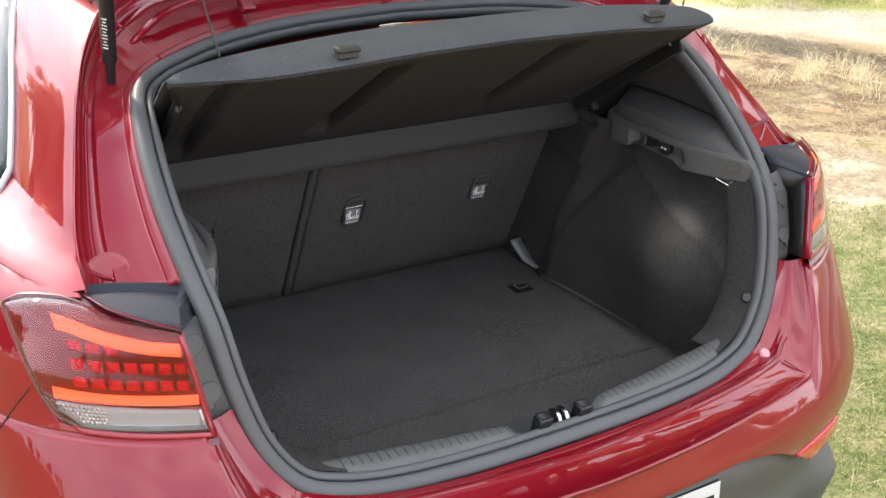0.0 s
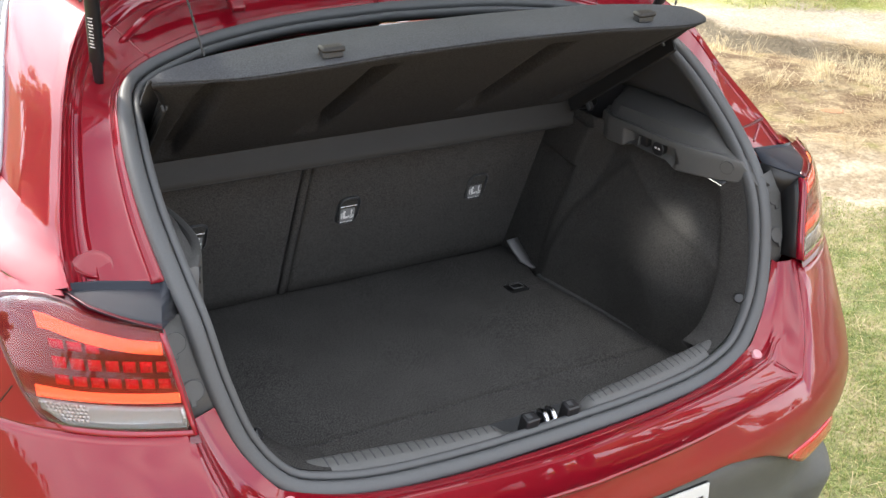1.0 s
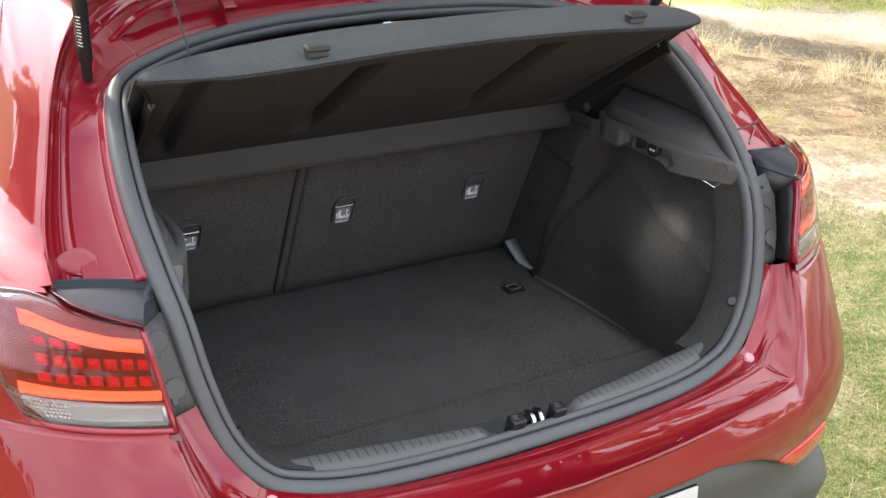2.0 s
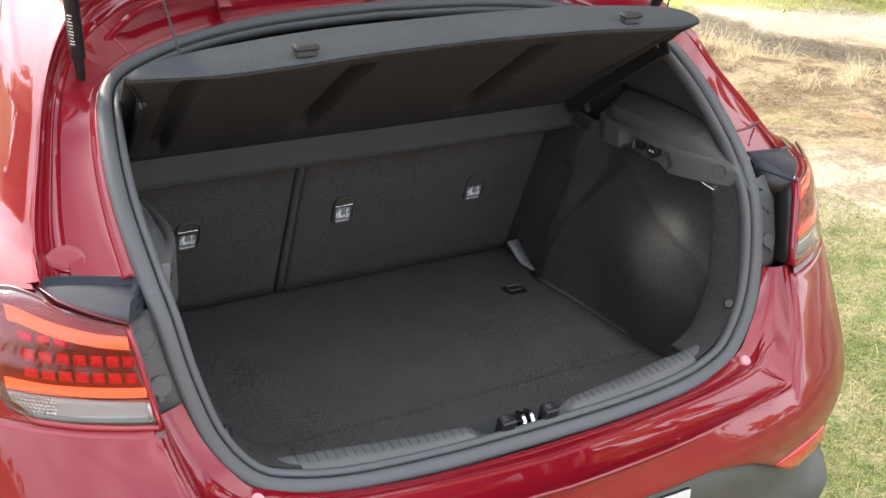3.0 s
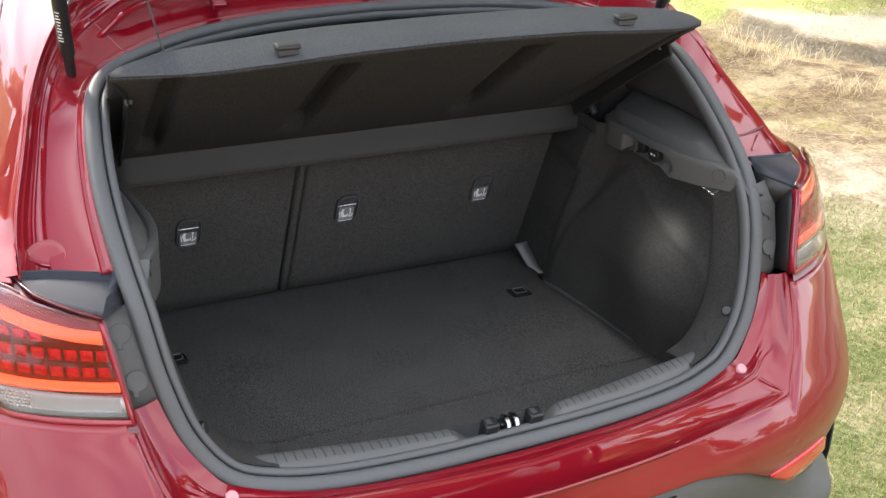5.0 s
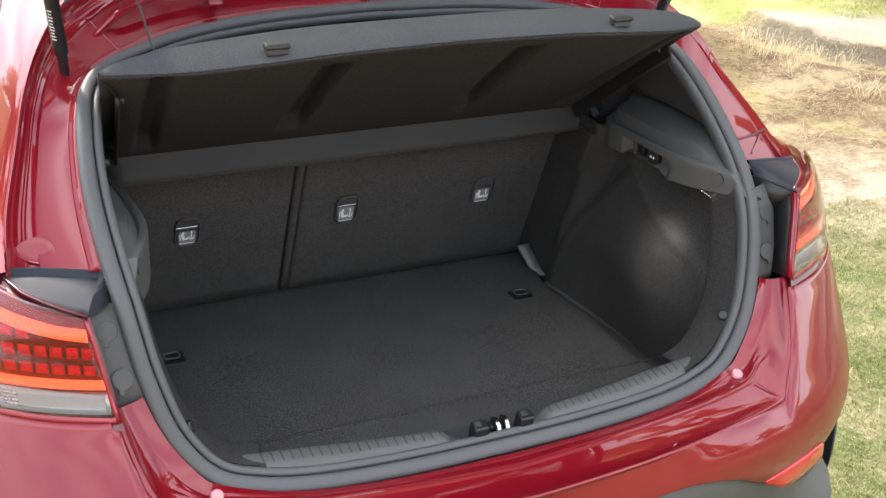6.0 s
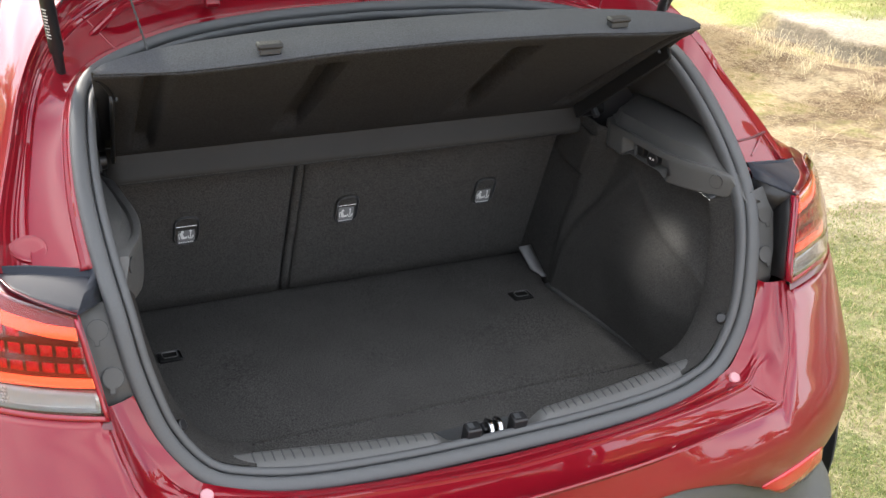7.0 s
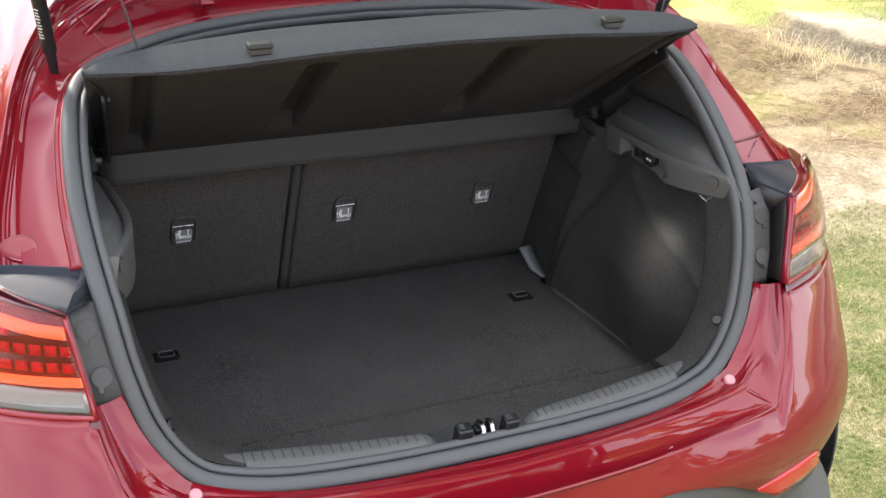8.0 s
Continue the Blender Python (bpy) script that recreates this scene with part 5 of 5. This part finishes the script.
    cpart("rear_side_lining", sheet([[sp(x, y, z) for x, z in ((0.604, 1.03), (0.606, 1.12), (0.600, 1.22), (0.570, 1.32), (0.54, 1.37))] for y in (0.60, 0.75, 0.90, 1.05)]), TRIM, "dark lining beside the rear seat", thick=0.004)

    # band of lining inside the seal, beside the opening
    seg = [p for p in half if 0.715 < p.z < 1.035 and p.x > 0.40 and p.y < 0.25]
    rows = []
    for i, p in enumerate(seg):
        t = (seg[min(i + 1, len(seg) - 1)] - seg[max(i - 1, 0)]).normalized()
        n = (TILTED - t * TILTED.dot(t)).normalized()
        inw = n.cross(t).normalized()
        if inw.dot(Vector((0, 0.26, 1.0)) - p) < 0:
            inw = -inw
        q = p + inw * 0.036 - n * 0.006
        fw = Vector((-0.010, 0.075, 0.0))
        rows.append([sp(*(q + d)) for d in (-n * 0.012, fw * 0.12 + n * 0.003, fw * 0.5 + n * 0.003, fw * 0.9 + inw * 0.004, fw * 1.0 + inw * 0.002 - Vector((0, 0, 0.006)), fw * 1.02 - inw * 0.05)])
    ring = cpart("opening_lining", sheet(rows), FELT, "black lining panel inside the opening", thick=0.004)
    bm = rod(sp(0.512, 0.072, 0.806), sp(0.4985, 0.0625, 0.8155), 0.0115, 0.0095, 20)
    cpart("push_stud", bm, BLACK, "round black push fastener", ring, bevel=0.002)

    # ribbed sill plate
    FAR = [(0.07, 0.016), (0.10, 0.018), (0.16, 0.025), (0.24, 0.034), (0.31, 0.044), (0.365, 0.050), (0.44, 0.058)]
    NEAR = [(0.07, -0.014), (0.12, -0.013), (0.20, -0.009), (0.26, -0.005), (0.33, 0.003), (0.39, 0.012), (0.44, 0.024)]

    def plate_line(x):
        """Near and far edge of the sill plate, and their heights."""
        rise = sstep(0.066, 0.108, x)
        out = (x / 0.44) ** 2
        return flow_at(NEAR, x), flow_at(FAR, x), 0.708 + 0.012 * rise + 0.008 * out, 0.712 + 0.023 * rise + 0.012 * out
    rows = []
    for x in steps(0.066, 0.428, 60):
        yn, yf, zn, zf = plate_line(x)
        at = lambda u, k: (yn + (yf - yn) * u, zn + (zf - zn) * k)
        rows.append([sp(x, y, z) for y, z in ((yn - 0.004, zn - 0.020), (yn - 0.001, zn - 0.004), at(0.04, 0.15), at(0.14, 0.42), at(0.30, 0.68), at(0.45, 0.84), at(0.62, 0.94), at(0.80, 0.99), at(0.94, 1.0), (yf, zf - 0.001), (yf + 0.004, zf - 0.006), (yf + 0.006, zf - 0.030), (yf + 0.010, 0.60))])
    sill = cpart("sill_plate", sheet(rows), SILL, "grey ribbed plastic sill plate", thick=0.003)
    for i in range(20):
        x = 0.104 + 0.0155 * i
        rib = []
        for dx in (-0.0011, 0.0011):
            yn, yf, zn, zf = plate_line(x + dx)
            rib.append([sp(x + dx, yn + (yf - yn) * u, zn + (zf - zn) * k + 0.0006) for u, k in ((0.40, 0.79), (0.45, 0.84), (0.62, 0.94), (0.80, 0.99), (0.94, 1.0), (1.0, 0.96))])
            rib[-1].append(sp(x + dx, yf + 0.0045, zf - 0.006))
        cpart("sill_groove", sheet(rib), TRIM, "", sill, thick=0.0008)
    rows = [[sp(x, y, z) for y, z in ((y1, z1), (y1 + 0.010, z1 + 0.018), (y1 + 0.040, z1 + 0.030), (y1 + 0.062, z1 + 0.022), (y1 + 0.066, 0.60))] for x, y1, z1 in ((0.429, 0.012, 0.712), (0.447, 0.022, 0.722), (0.47, 0.036, 0.740))]
    cpart("sill_end", sheet(rows), FELT, "black lining at the end of the sill plate", thick=0.003)

# middle of the sill with the latch
rows = [[Vector((x, y, z)) for y, z in ((-0.012, 0.690), (-0.004, 0.704), (0.030, 0.705), (0.060, 0.702), (0.066, 0.60))] for x in steps(-0.09, 0.09, 8)]
cpart("sill_middle", sheet(rows), TRIM, "dark plastic middle of the sill", thick=0.003)
for x, label in ((-0.040, "black rubber latch guide"), (0.046, "black rubber latch guide")):
    g = cpart("latch_guide", block(pose(x, -0.004, 0.726, 12), 0.026, 0.024, 0.046), BLACK, label, bevel=0.003)
    cpart("guide_slot", block(pose(x - 0.004, -0.008, 0.749, 12), 0.010, 0.012, 0.002), TRIM, "", g, smooth=False)
bm = bmesh.new()
for x in (-0.003, 0.014):
    tube(smooth_line([(x, -0.012, 0.690), (x, -0.008, 0.722), (x + 0.001, -0.003, 0.732), (x + 0.002, 0.008, 0.736), (x + 0.002, 0.020, 0.732)], 5), 0.0048, 12, bm)
cpart("striker_plate", block(pose(0.006, 0.014, 0.722, 8), 0.034, 0.020, 0.012), BLACK, "black striker mount", bevel=0.003)
cpart("latch_striker", bm, STEEL, "two chrome bars of the latch striker")

# ---- parcel shelf, hung up by its cords ----
shelf = thing("parcel_shelf", "dark grey felt parcel shelf lifted on its cords inside the boot", "parcel shelf", at=(0, 0.45, 1.15))
sb = Matrix.Translation((0, -0.45, -1.15))


def spart(name, bm, mat, label="", parent=None, **kw):
    bm.transform(sb)
    return part(name, bm, mat, parent or shelf, label, **kw)


SHELF_REAR = [(0, 0.191, 1.341), (0.107, 0.189, 1.340), (0.215, 0.191, 1.337), (0.325, 0.205, 1.327), (0.435, 0.232, 1.315), (0.515, 0.275, 1.306), (0.553, 0.312, 1.297)]
SHELF_TOP = [(0, 0.292, 1.357), (0.118, 0.288, 1.357), (0.236, 0.288, 1.355), (0.352, 0.294, 1.346), (0.464, 0.303, 1.332), (0.530, 0.314, 1.314), (0.556, 0.318, 1.300)]
K = 61
low = both(resample(smooth_line(SHELF_REAR, 8), (K + 1) // 2))
top = both(resample(smooth_line(SHELF_TOP, 8), (K + 1) // 2))
FRONT = lambda s: Vector((s * 0.500, 0.632, 1.048))


def groove(x, v):
    """How deep the underside is pressed in; v from the front to the rear edge."""
    g = 0.0
    for c, c1, a, b in ((-0.170, -0.206, 0.12, 0.88), (0.187, 0.135, 0.12, 0.88)):
        g += 0.026 * sstep(0.030, 0.019, abs(x - c - (c1 - c) * v)) * sstep(a, a + 0.14, v) * (1 - sstep(b, b + 0.04, v))
    g += 0.020 * sstep(0.024, 0.012, abs(abs(x) - 0.437 - 0.030 * v)) * sstep(0.05, 0.18, v) * (1 - sstep(0.93, 1.0, v))
    return g


rows = []
LIFT = Vector((0, 0.58, 0.81))
for j in range(41):
    v = j / 40
    r = []
    for i in range(241):
        s = i / 120 - 1
        k = i / 4
        a = low[int(k)].lerp(low[min(int(k) + 1, K - 1)], k % 1)
        f = FRONT(s)
        p = f.lerp(a, v)
        p.x *= 1 - 0.036 * sstep(1.0, 0.86, v)
        r.append(p + LIFT * (groove(p.x, v)))
    rows.append(r)
spart("underside", sheet(rows), UNDER, "dark pressed underside", thick=-0.004)
rows = []
for i in range(K):
    a, b = low[i], top[i]
    s = i / (K - 1) * 2 - 1
    n = Vector((0, -0.16, 0.98))
    f = FRONT(s) + LIFT * 0.030
    rows.append([a - Vector((0, -0.004, 0.004)), a + n * 0.001 - Vector((0, 0.002, 0)), a.lerp(b, 0.04) + n * 0.004, a.lerp(b, 0.5) + n * 0.003, a.lerp(b, 0.97), b, b.lerp(f, 0.1) + LIFT * 0.002, b.lerp(f, 0.6), f])
spart("shelf_board", sheet(rows), BOARD, "dark grey felt-covered board", thick=0.003)
# rolled front edge
rows = []
for x in steps(-0.502, 0.540, 30):
    rows.append([Vector((x, y, z)) for y, z in ((0.636, 1.058), (0.6385, 1.050), (0.638, 1.042), (0.633, 1.030), (0.626, 1.015), (0.620, 1.004), (0.6180, 0.998), (0.619, 0.993), (0.626, 0.990), (0.700, 0.988))])
spart("front_roll", sheet(rows), ROLL, "dark plastic front edge", thick=0.004)
spart("edge_piping", rod((-0.50, 0.630, 0.9875), (0.54, 0.630, 0.9875), 0.003, seg=8), INK, "black piping along the front edge")
for s in (1, -1):
    a, b = Vector((0.522 * s, 0.360, 1.249)), Vector((0.488 * s, 0.625, 1.046))
    way = (b - a).normalized()
    hang = Vector((0, -0.61, -0.79))
    m = Matrix.Translation((a + b) / 2 + hang * 0.008) @ Matrix((way.cross(hang).normalized(), -hang, way)).transposed().to_4x4()
    spart("side_rim", block(m, 0.007, 0.036 if s > 0 else 0.014, (b - a).length), INK, "black side rim", bevel=0.004)
    spart("rim_end", tube([Vector((0.546 * s, 0.322, 1.286)), Vector((0.534 * s, 0.340, 1.272)), a], 0.004, 8), INK)
    spart("rim_pin", rod((0.513 * s, 0.374, 1.232), (0.507 * s, 0.380, 1.246), 0.0035, seg=8), TRIM, "small grey pin")
    pv = spart("pivot", rod((0.500 * s, 0.615, 1.045), (0.550 * s, 0.615, 1.045), 0.017, seg=16), BLACK, "black pivot clip", bevel=0.003)
    spart("pivot_clip", block(pose(0.520 * s, 0.600, 1.052, 40), 0.012, 0.050, 0.012), TRIM, "", pv, bevel=0.002)
    k = spart("cord_knob", block(pose(0.307 * s, 0.214, 1.3505, 6), 0.040, 0.022, 0.009), ROLL, "grey plastic cord holder", bevel=0.005)
    spart("knob_foot", block(pose(0.307 * s, 0.216, 1.3425, 6), 0.034, 0.018, 0.010), TRIM, "", k, bevel=0.002)
    # twisted cord
    a, b = Vector((0.470 * s, 0.312, 1.330)), Vector((0.555 * s, 0.34, 1.68))
    bm = bmesh.new()
    way = (b - a).normalized()
    e1 = way.orthogonal().normalized()
    e2 = way.cross(e1)
    for ph in (0, math.pi):
        pts = [a.lerp(b, t) + (e1 * math.cos(t * 110 + ph) + e2 * math.sin(t * 110 + ph)) * 0.0010 for t in steps(0, 1, 130)]
        rows = [[p + (e1 * math.cos(q) + e2 * math.sin(q)) * 0.0012 for q in steps(0, 2 * math.pi, 5)] for p in pts]
        sheet(rows, bm=bm)
    spart("cord", bm, TRIM, "thin twisted grey cord")

# ---- grass and straw ----
def blades(name, count, place, tall, wide, lean, mat, label, seed):
    """Thin bent blades, each of two tapering pieces, joined into one object."""
    rng = random.Random(seed)
    verts, faces = [], []
    mid = 0.6 if lean < 2.5 else 0.2
    while count > 0:
        got = place(rng)
        if got is None:
            continue
        count -= 1
        x, y = got
        z = lie(x, y) - 0.004
        h = tall * rng.uniform(0.45, 1.25)
        a = rng.uniform(0, 2 * math.pi)
        l = lean * rng.uniform(0.3, 1.3) * h
        dx, dy = math.cos(a) * l, math.sin(a) * l
        wx, wy = -math.sin(a) * wide / 2, math.cos(a) * wide / 2
        k = len(verts)
        verts += [(x - wx, y - wy, z), (x + wx, y + wy, z), (x + dx * 0.35 - wx * 0.8, y + dy * 0.35 - wy * 0.8, z + h * mid), (x + dx * 0.35 + wx * 0.8, y + dy * 0.35 + wy * 0.8, z + h * mid),
                  (x + dx, y + dy, z + h * max(0.95 - lean * 0.35, 0.15))]
        faces += [(k, k + 1, k + 3, k + 2), (k + 2, k + 3, k + 4)]
    me = bpy.data.meshes.new(name)
    me.from_pydata(verts, [], faces)
    me.materials.append(mat)
    return tagged(new(name, me), label, "grass", kind="stuff")


def blade_material(name, a, b, c, through=0.4):
    m = bpy.data.materials.new(name)
    m.use_nodes = True
    n, l = m.node_tree.nodes, m.node_tree.links
    p = n["Principled BSDF"]
    p.inputs["Roughness"].default_value, p.inputs["Specular IOR Level"].default_value = 0.7, 0.2
    g = n.new("ShaderNodeNewGeometry")
    r = n.new("ShaderNodeValToRGB")
    r.color_ramp.elements[0].color, r.color_ramp.elements[1].color = (*a, 1), (*c, 1)
    e = r.color_ramp.elements.new(0.5)
    e.color = (*b, 1)
    l.new(g.outputs["Random Per Island"], r.inputs["Fac"])
    l.new(r.outputs["Color"], p.inputs["Base Color"])
    t, x = n.new("ShaderNodeBsdfTranslucent"), n.new("ShaderNodeMixShader")
    l.new(r.outputs["Color"], t.inputs["Color"])
    x.inputs["Fac"].default_value = through
    l.new(p.outputs["BSDF"], x.inputs[1])
    l.new(t.outputs["BSDF"], x.inputs[2])
    l.new(x.outputs["Shader"], n["Material Output"].inputs["Surface"])
    return m


GREEN = blade_material("grass_green", (0.14, 0.20, 0.06), (0.24, 0.28, 0.09), (0.46, 0.40, 0.22))
STRAW = blade_material("straw", (0.38, 0.28, 0.16), (0.60, 0.51, 0.34), (0.25, 0.16, 0.09))

FAR_GREEN = blade_material("far_grass_green", (0.30, 0.35, 0.11), (0.40, 0.42, 0.17), (0.50, 0.46, 0.26))
PALE = blade_material("pale_straw", (0.60, 0.52, 0.34), (0.70, 0.62, 0.42), (0.46, 0.38, 0.24))


def clumpy(x, y, f=1.6, seed=0):
    return noise.noise((x * f, y * f, seed)) + 0.5 * noise.noise((x * f * 3, y * f * 3, seed + 5))


def in_near(rng):
    x, y = rng.uniform(0.6, 4.4), rng.uniform(-2.2, 3.0)
    s = 0.8 * x + 0.6 * y
    if rng.random() > sstep(-2.2, -0.4, y + 0.5 * clumpy(x, y, 0.7, 9)) * sstep(0.6, 1.3, x):
        return None
    if s > 2.95 + 0.4 * clumpy(x, y, 0.9, 2) or clumpy(x, y) < rng.uniform(-0.9, 0.35):
        return None
    return x, y


def in_mound(rng):
    x, y = rng.uniform(2.0, 7.0), rng.uniform(0.5, 6.0)
    s = 0.8 * x + 0.6 * y
    if not 3.4 < s < 5.3 or clumpy(x, y, 1.2, 7) < rng.uniform(-0.2, 0.6):
        return None
    return x, y


def in_tuft(rng):
    x, y = TUFTS[rng.randrange(len(TUFTS))]
    r = abs(rng.gauss(0, 0.045))
    a = rng.uniform(0, 2 * math.pi)
    return x + r * math.cos(a), y + r * math.sin(a)


TUFTS, pick = [], random.Random(31)
while len(TUFTS) < 64:
    tx, ty = pick.uniform(2.0, 6.5), pick.uniform(0.8, 6.0)
    if 4.25 < 0.8 * tx + 0.6 * ty < 5.05 and clumpy(tx, ty, 1.5, 11) > pick.uniform(-0.5, 0.3):
        TUFTS.append((tx, ty))


def in_far(rng):
    x, y = rng.uniform(3.0, 9.0), rng.uniform(1.0, 9.0)
    s = 0.8 * x + 0.6 * y
    if x + 0.38 * min(y - 3.55, 0) < 4.35 or s < 5.9 + 0.5 * clumpy(x, y, 0.8, 4) or s > 10 or clumpy(x, y, 1.0, 3) < rng.uniform(-0.8, 0.3):
        return None
    return x, y


blades("short_grass", 125000, in_near, 0.022, 0.0024, 1.1, GREEN, "short patchy green grass", 1)
blades("dry_stalks", 4000, in_near, 0.050, 0.0022, 2.8, STRAW, "dry straw lying in the grass", 2)
blades("straw_litter", 42000, in_mound, 0.055, 0.0026, 3.0, STRAW, "dry straw lying on brown earth", 3)
blades("straw_tufts", 1700, in_tuft, 0.16, 0.0024, 1.5, PALE, "upright dry straw tufts on a low bank", 4)
blades("far_grass", 60000, in_far, 0.045, 0.005, 1.2, FAR_GREEN, "green grass beyond the track", 5)


# ---- stones on the bare earth ----
def stone(x, y, size, flat, seed):
    bm = bmesh.new()
    bmesh.ops.create_icosphere(bm, subdivisions=3, radius=1.0)
    for v in bm.verts:
        v.co *= 1 + 0.35 * noise.noise(v.co * 1.3 + Vector((seed * 7.1, 0, 0))) + 0.10 * noise.noise(v.co * 4 + Vector((0, seed, 0)))
        v.co = Vector((v.co.x * size, v.co.y * size * 0.7, v.co.z * size * flat))
    bm.transform(pose(x, y, lie(x, y) + size * flat * 0.25, 0, 0, 40 * seed))
    clay = size == CLAY_SIZE
    ob = part("stone", bm, CLAY if clay else STONE, None)
    return tagged(ob, "flat orange-brown stone lying on the earth" if clay else "pale weathered stone half sunk in the earth", "stone", "stones on the ground")


CLAY_SIZE = 0.055
STONE = material("pale_stone", (0.205, 0.175, 0.130), 0.9, grain=0.25, grain_size=60, bump=0.6, blotch=0.25, blotch_size=12)
CLAY = material("clay_stone", (0.27, 0.15, 0.080), 0.9, grain=0.2, grain_size=60, bump=0.4, blotch=0.2, blotch_size=12)
for k, (x, y, size, flat) in enumerate(((3.62, 2.50, 0.020, 0.3), (3.56, 2.41, 0.012, 0.4), (3.42, 2.48, 0.010, 0.5), (3.37, 2.19, CLAY_SIZE, 0.10), (2.95, 1.95, 0.012, 0.4)), 1):
    stone(x, y, size, flat, k)


# ---- woods round the field, seen in the paint ----
def woods(name, spots, label, seed):
    """Trees of trunk, limbs and a crown of many leaf clumps, joined as one wood."""
    rng = random.Random(seed)
    verts, faces = [], []

    def quad(c, r, tilt):
        n = Vector((rng.uniform(-1, 1), rng.uniform(-1, 1), rng.uniform(-0.4, 1))).normalized()
        a = n.orthogonal().normalized()
        b = n.cross(a)
        k = len(verts)
        for u, v in ((-1, -0.7), (0.2, -1), (1, 0.1), (0.1, 0.9)):
            verts.append(c + a * u * r + b * v * r * tilt)
        faces.append((k, k + 1, k + 2, k + 3))

    for x, y, h in spots:
        z = lie(x, y)
        base = Vector((x, y, z))
        lean = Vector((rng.uniform(-0.1, 0.1), rng.uniform(-0.1, 0.1), 1))
        for r0, r1, p, q in [(0.02 * h, 0.008 * h, base, base + lean * h * 0.6)] + [(0.008 * h, 0.002 * h, base + lean * h * f, base + lean * h * (f + 0.2) + Vector((math.cos(a), math.sin(a), 0)) * h * 0.22) for f, a in ((0.3, rng.uniform(0, 6)), (0.4, rng.uniform(0, 6)), (0.5, rng.uniform(0, 6)))]:
            k = len(verts)
            for c, r in ((p, r0), (q, r1)):
                for m in range(5):
                    verts.append(c + Vector((math.cos(m * 1.2566) * r, math.sin(m * 1.2566) * r, 0)))
            for m in range(5):
                faces.append((k + m, k + (m + 1) % 5, k + 5 + (m + 1) % 5, k + 5 + m))
        lumps = [(Vector((rng.gauss(0, 0.17), rng.gauss(0, 0.17), rng.uniform(0.22, 0.9))) * h, rng.uniform(0.10, 0.2) * h) for _ in range(9)]
        for _ in range(420):
            c, r = lumps[rng.randrange(9)]
            d = Vector((rng.gauss(0, 1), rng.gauss(0, 1), rng.gauss(0, 0.8))).normalized() * r * rng.uniform(0.5, 1.05)
            quad(base + c + d, 0.05 * h * rng.uniform(0.6, 1.3), rng.uniform(0.5, 0.9))
    me = bpy.data.meshes.new(name)
    me.from_pydata([tuple(v) for v in verts], [], faces)
    me.materials.append(LEAF)
    return tagged(new(name, me), label, "trees", kind="stuff")


LEAF = blade_material("leaves", (0.36, 0.24, 0.11), (0.55, 0.33, 0.15), (0.66, 0.44, 0.22), 0.65)
rng = random.Random(21)
ring = []
for i in range(120):
    a = radians(rng.uniform(100, 335))
    d = rng.uniform(24, 40)
    ring.append((d * math.cos(a), d * math.sin(a), rng.uniform(2.4, 4.6) if 2.06 < a < 2.97 or a > 4.2 else rng.uniform(1.0, 1.8)))
for i in range(64):
    a = radians(rng.uniform(120, 170))
    d = rng.uniform(17, 24)
    ring.append((d * math.cos(a), d * math.sin(a), rng.uniform(3.4, 5.6)))
for i in range(26):
    a = radians(rng.uniform(22, 45))
    d = rng.uniform(12.5, 16)
    ring.append((d * math.cos(a), d * math.sin(a), rng.uniform(12.0, 16.0)))
woods("far_woods", ring, "low mixed woods with brown and green leaves round the field", 8)
